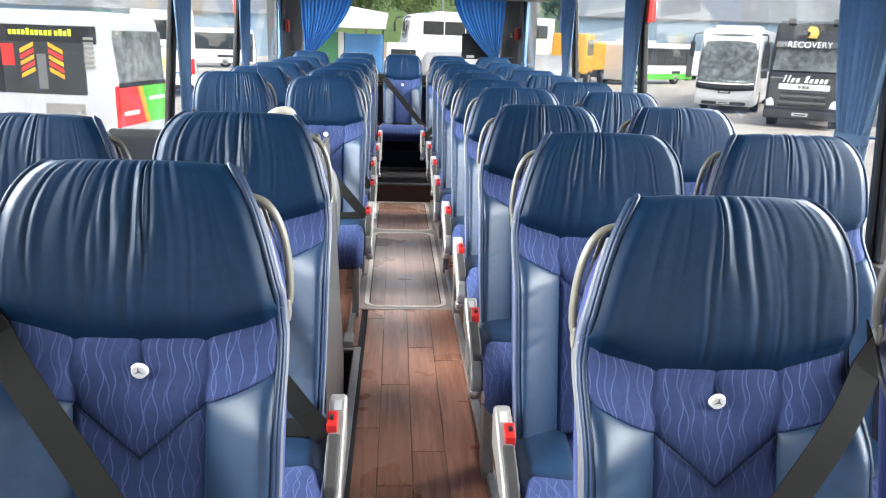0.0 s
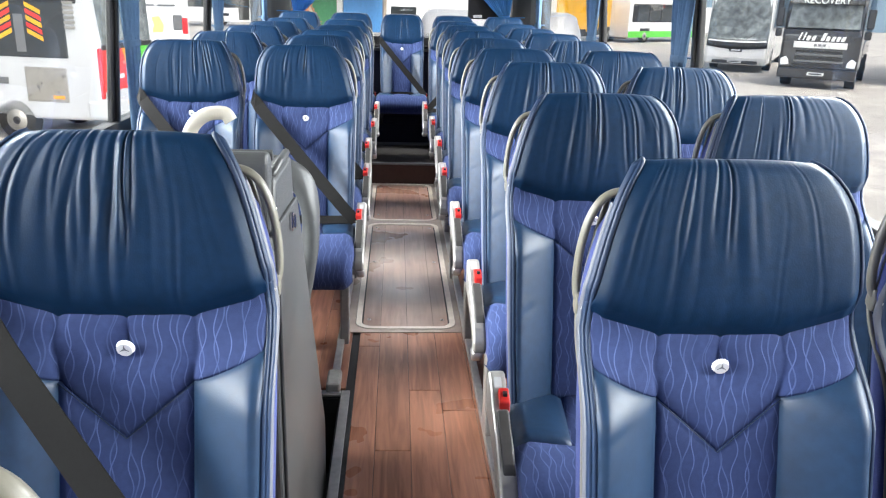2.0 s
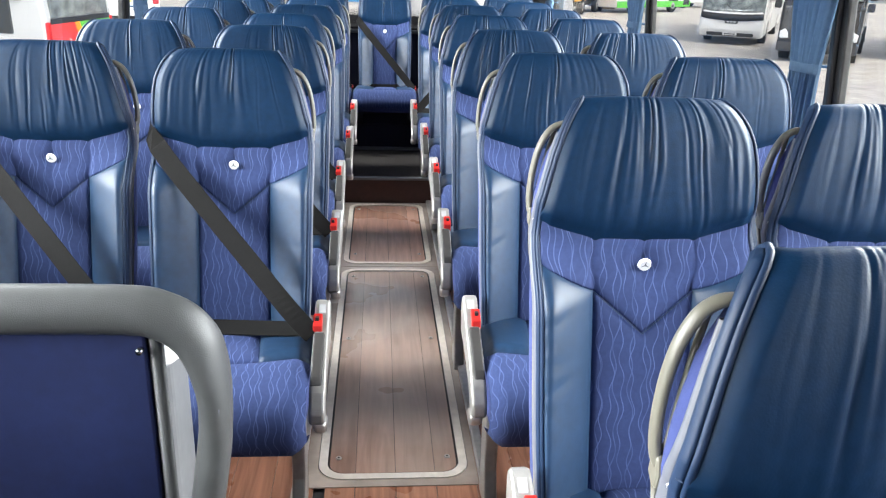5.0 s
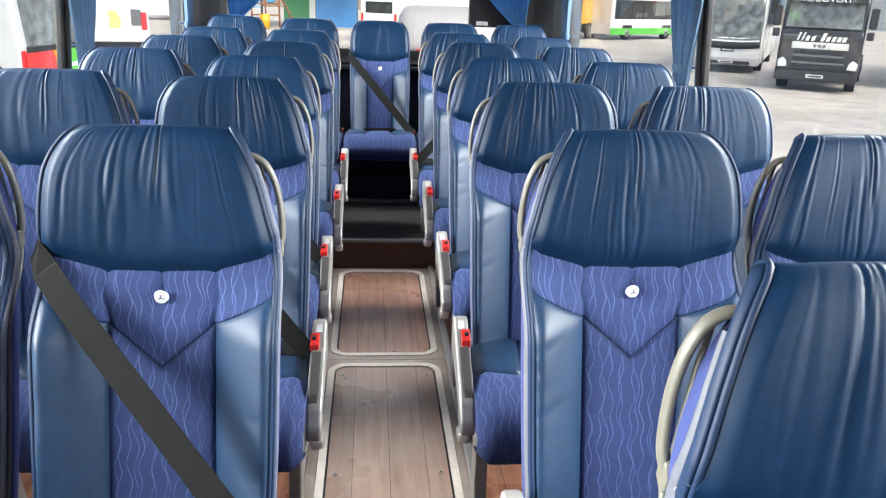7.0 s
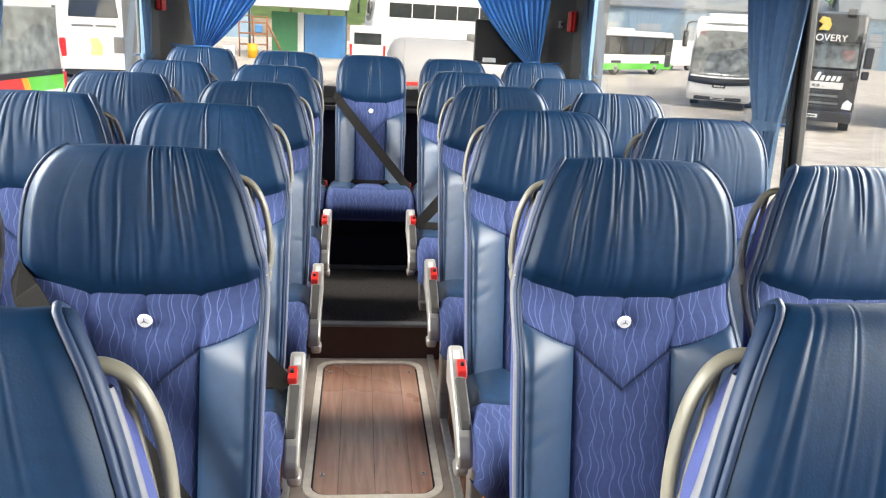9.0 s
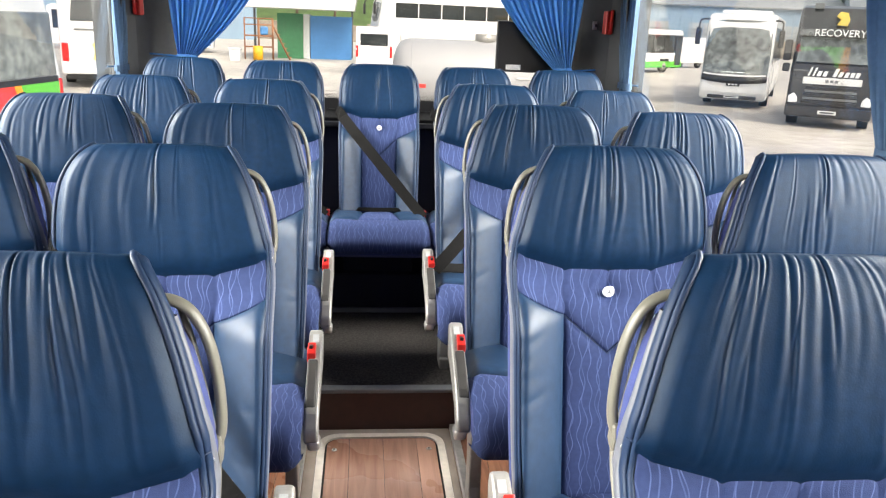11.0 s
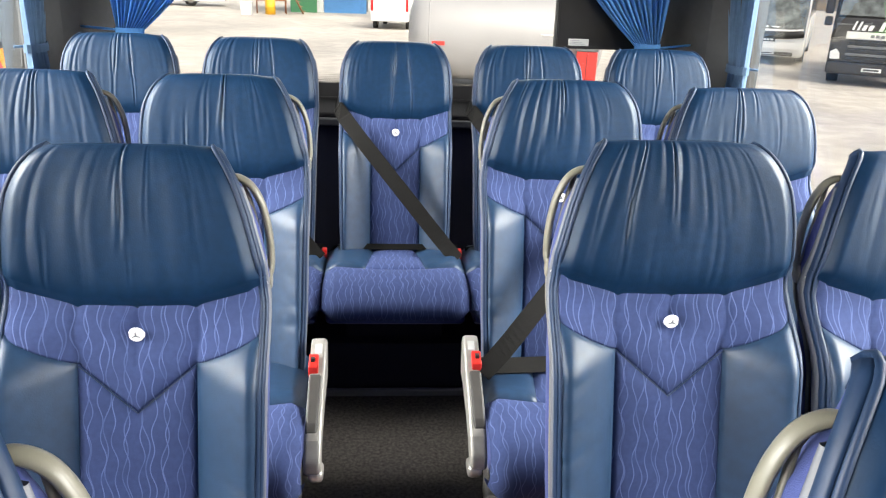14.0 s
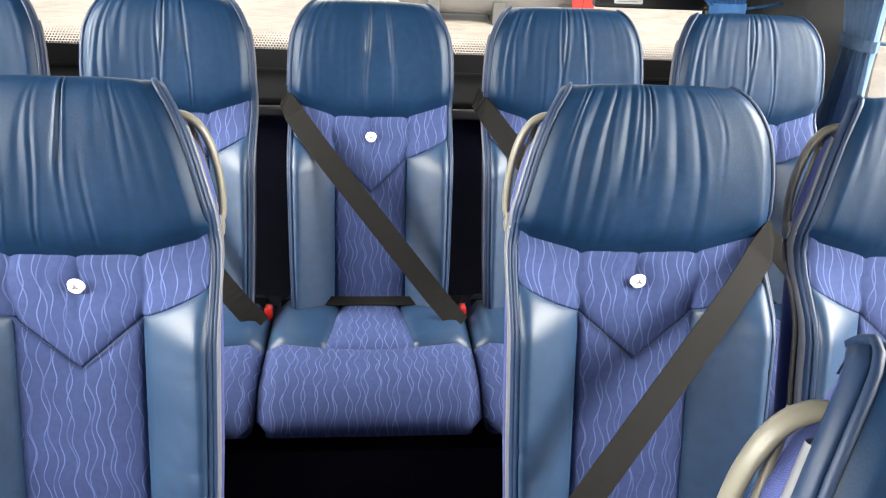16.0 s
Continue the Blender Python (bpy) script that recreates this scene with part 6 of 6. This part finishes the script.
container((-6.15, 60, G), 6, GREEN_STEEL, "green ribbed steel container", 1.75, 3.0)
container((-3.95, 60.6, G), 2, BLUE_STEEL, "blue ribbed steel container", 2.85, 2.9)
post = thing("white_post_wall", "white rendered end wall between the containers", "wall post", (-4.42, 60.5, G), 0)
box("slab", (0, 0, 0), (0.42, 2.0, 3.0), WHITE_PAINT, post, 0.02)
roof = thing("canopy_roof", "pale canopy roof above the containers", "canopy", (-8.5, 60, G + 3.3), 0)
link("sheet", prism_data("sheet", [(0, 0), (7.6, 0.0), (7.8, 1.1), (0, 2.2)], "y", -1.5, 4, WHITE_PAINT, 0.03), roof)
for x in (0.3, 7.3):
    box("canopy_post", (x, 3.4, -3.3), (x + 0.15, 3.55, 0.0), GREY_PANEL, roof)

# scaffold stair with drums and a tub
sc = thing("scaffold_stair", "rusty steel scaffold stair with a blue sheet", "scaffold", (-7.9, 57, G), 10)
for x in (0, 0.9, 1.8):
    for y in (0, 0.9):
        link("upright", cyl_data("upright", (x, y, 0), (x, y, 2.6), 0.035, RUST, 8), sc)
for z in (0.8, 1.5, 2.2, 2.6):
    for y in (0, 0.9):
        link("ledger", cyl_data("ledger", (0, y, z), (1.8, y, z), 0.03, RUST, 8), sc)
for s in (0, 0.7):
    link("stringer", cyl_data("stringer", (2.9, s, 0), (1.8, s, 2.2), 0.04, RUST, 8), sc)
for k in range(7):
    box("tread", (1.88 + 0.15 * k, 0, 1.9 - 0.29 * k), (2.1 + 0.15 * k, 0.7, 1.93 - 0.29 * k), RUST, sc)
box("deck", (0, 0, 1.5), (1.8, 0.9, 1.55), RUST, sc)
box("blue_sheet", (1.0, 0.2, 1.56), (1.5, 0.7, 2.1), BLUE_STEEL, sc, 0.1)
dr = thing("drum", "yellow steel drum below the scaffold", "drum", (-7.0, 56.4, G), 0)
link("shell", tube_data("shell", [(0, 0, 0), (0, 0, 0.9)], 0.32, YELLOW_PAINT, 18), dr)
link("band", tube_data("band", [(0, 0, 0.42), (0, 0, 0.48)], 0.335, YELLOW_PAINT, 18), dr)
tb = thing("tub", "white plastic tub on the yard", "tub", (-8.2, 54.8, G), 0)
link("shell", prism_data("shell", [(-0.3, 0), (0.3, 0), (0.36, 0.75), (-0.36, 0.75)], "y", -0.3, 0.3, WHITE_PAINT, 0.05), tb)
box("rim", (-0.39, -0.36, 0.72), (0.39, 0.36, 0.80), WHITE_PAINT, tb, 0.02)


# ---------------------------------------------------------------- sheds, wall, trees and hill
def shed(at, turn, length, deep, eave, ridge, label, wall_mat=SHED_BLUE):
    b = thing("warehouse", label, "building", at, turn, group="depot sheds")
    link("wall", prism_data("wall", [(0, 0), (deep, 0), (deep, eave), (deep / 2, ridge - 0.1), (0, eave)], "x", 0, length, wall_mat), b)
    for s in (0, 1):
        y0, y1 = (-0.5, deep / 2) if s == 0 else (deep + 0.5, deep / 2)
        z0 = eave - 0.2
        v = [(-0.4, y0, z0), (length + 0.4, y0, z0), (length + 0.4, y1, ridge), (-0.4, y1, ridge)]
        v += [(x, y, z + 0.18) for x, y, z in v]
        link("roof", mesh_of("roof", v, [(0, 1, 2, 3), (7, 6, 5, 4), (0, 4, 5, 1), (1, 5, 6, 2), (2, 6, 7, 3), (3, 7, 4, 0)], SHED_ROOF, False), b)
    for k in range(int(length / 6)):
        d = box("roller_door", (1.5 + 6 * k, -0.05, 0), (4.9 + 6 * k, 0.05, min(eave * 0.7, 4.2)), material("door_grey", (0.35, 0.38, 0.4), 0.5), b)
        for q in range(6):
            box("door_rib", (1.5 + 6 * k, -0.09, 0.3 + q * 0.6), (4.9 + 6 * k, -0.052, 0.36 + q * 0.6), SHED_ROOF, d)
    for k in range(int(length / 1.5)):
        box("cladding_rib", (0.2 + 1.5 * k, -0.07, 0), (0.32 + 1.5 * k, 0.0, eave), wall_mat, b)
    return b


shed((24, 112, G), -8, 40, 22, 6.5, 10.5, "blue-grey clad depot shed with pitched roof")
shed((58, 96, G), -28, 46, 24, 6.0, 10.0, "grey pitched-roof depot shed")
shed((-46, 92, G), 12, 34, 20, 5.0, 8.5, "pale blue depot shed", SHED_BLUE)
wall_far = thing("yard_wall", "low stone yard wall far behind the vehicles", "wall", (-40, 106, G), 0)
for k in range(24):
    box("wall_bay", (5 * k, 0, 0), (5 * k + 4.96, 0.6, 2.1 + 0.15 * math.sin(k * 1.7)), STONE, wall_far, 0.05)
for x in (3.4, 5.0, 6.2):
    pl = thing("pole", "grey steel pole in the yard", "pole", (x, 62, G), 0, group="yard poles")
    link("shaft", cyl_data("shaft", (0, 0, 0), (0, 0, 6.5), 0.09, GREY_PANEL, 10), pl)
    link("foot", cyl_data("foot", (0, 0, 0), (0, 0, 0.25), 0.2, GREY_PANEL, 10), pl)
bl = thing("concrete_block", "pale concrete block on the yard", "block", (16.2, 61, G), 20)
box("block", (0, 0, 0), (1.5, 1.0, 1.3), STONE, bl, 0.05)


def tree(at, high, seed):
    rng = random.Random(seed)
    t = thing("tree", "leafy broad tree behind the sheds", "tree", at, rng.uniform(0, 360), group="trees behind the yard")
    trunk = smooth_path([(0, 0, 0), (0.15, 0.1, high * 0.2), (0.1, -0.1, high * 0.45), (0.0, 0.05, high * 0.75)], 4)
    verts, faces = [], []
    n = 8
    for k, p in enumerate(trunk):
        r = high * 0.03 * (1 - 0.8 * k / len(trunk))
        verts += [(p.x + r * math.cos(a), p.y + r * math.sin(a), p.z) for a in np.linspace(0, 6.283, n + 1)[:-1]]
    for k in range(len(trunk) - 1):
        for i in range(n):
            j = (i + 1) % n
            faces.append((k * n + i, k * n + j, (k + 1) * n + j, (k + 1) * n + i))
    tr = link("trunk", mesh_of("trunk", verts, faces, BARK), t)
    tips = []
    for k in range(7):
        a, z0 = k * 0.9 + rng.uniform(-0.3, 0.3), high * rng.uniform(0.3, 0.6)
        end = Vector((math.cos(a) * high * rng.uniform(0.2, 0.36), math.sin(a) * high * rng.uniform(0.2, 0.36), z0 + high * rng.uniform(0.12, 0.34)))
        link("limb", tube_data("limb", smooth_path([(0.1, 0, z0), end * 0.5 + Vector((0, 0, z0 * 0.55)), end], 3), high * 0.008, BARK, 5), t)
        tips.append(end)
    tips += [Vector((rng.uniform(-1, 1) * high * 0.15, rng.uniform(-1, 1) * high * 0.15, high * rng.uniform(0.7, 0.92))) for _ in range(6)]
    verts, faces = [], []
    for k in range(2600):
        c = rng.choice(tips)
        d = Vector((rng.gauss(0, 1), rng.gauss(0, 1), rng.gauss(0, 0.75))) * high * 0.075
        p, s = c + d, high * rng.uniform(0.012, 0.026)
        u = Vector((rng.gauss(0, 1), rng.gauss(0, 1), rng.gauss(0, 1))).normalized()
        w = u.orthogonal().normalized()
        b = len(verts)
        verts += [p - u * s, p + w * s * 0.6, p + u * s, p - w * s * 0.6]
        faces.append((b, b + 1, b + 2, b + 3))
    link("crown", mesh_of("crown", verts, faces, LEAF, False), t)
    return t


rng = random.Random(8)
first_tree = tree((30, 140, G), 13, 5)
second_tree = tree((-30, 130, G), 12, 6)
for k in range(26):
    x = -90 + 8.5 * k + rng.uniform(-2, 2)
    s = rng.uniform(0.8, 1.3)
    ob = copy_thing(rng.choice((first_tree, second_tree)), pose(x, 142 + rng.uniform(-8, 14), G, 0, 0, rng.uniform(0, 360)))
verts, faces = [], []
for i in range(61):
    for j in range(9):
        x, q = -420 + 14 * i, j / 8
        z = q**0.8 * (34 + 14 * math.sin(i * 0.21) + 6 * math.sin(i * 0.63 + 1) + rng.uniform(-1.5, 1.5))
        verts.append((x, 170 + 160 * q, G + z - 1))
for i in range(60):
    for j in range(8):
        a = i * 9 + j
        faces.append((a, a + 9, a + 10, a + 1))
structure("backdrop", mesh_of("backdrop", verts, faces, LEAF), "wooded green hillside far behind the depot", "hill")
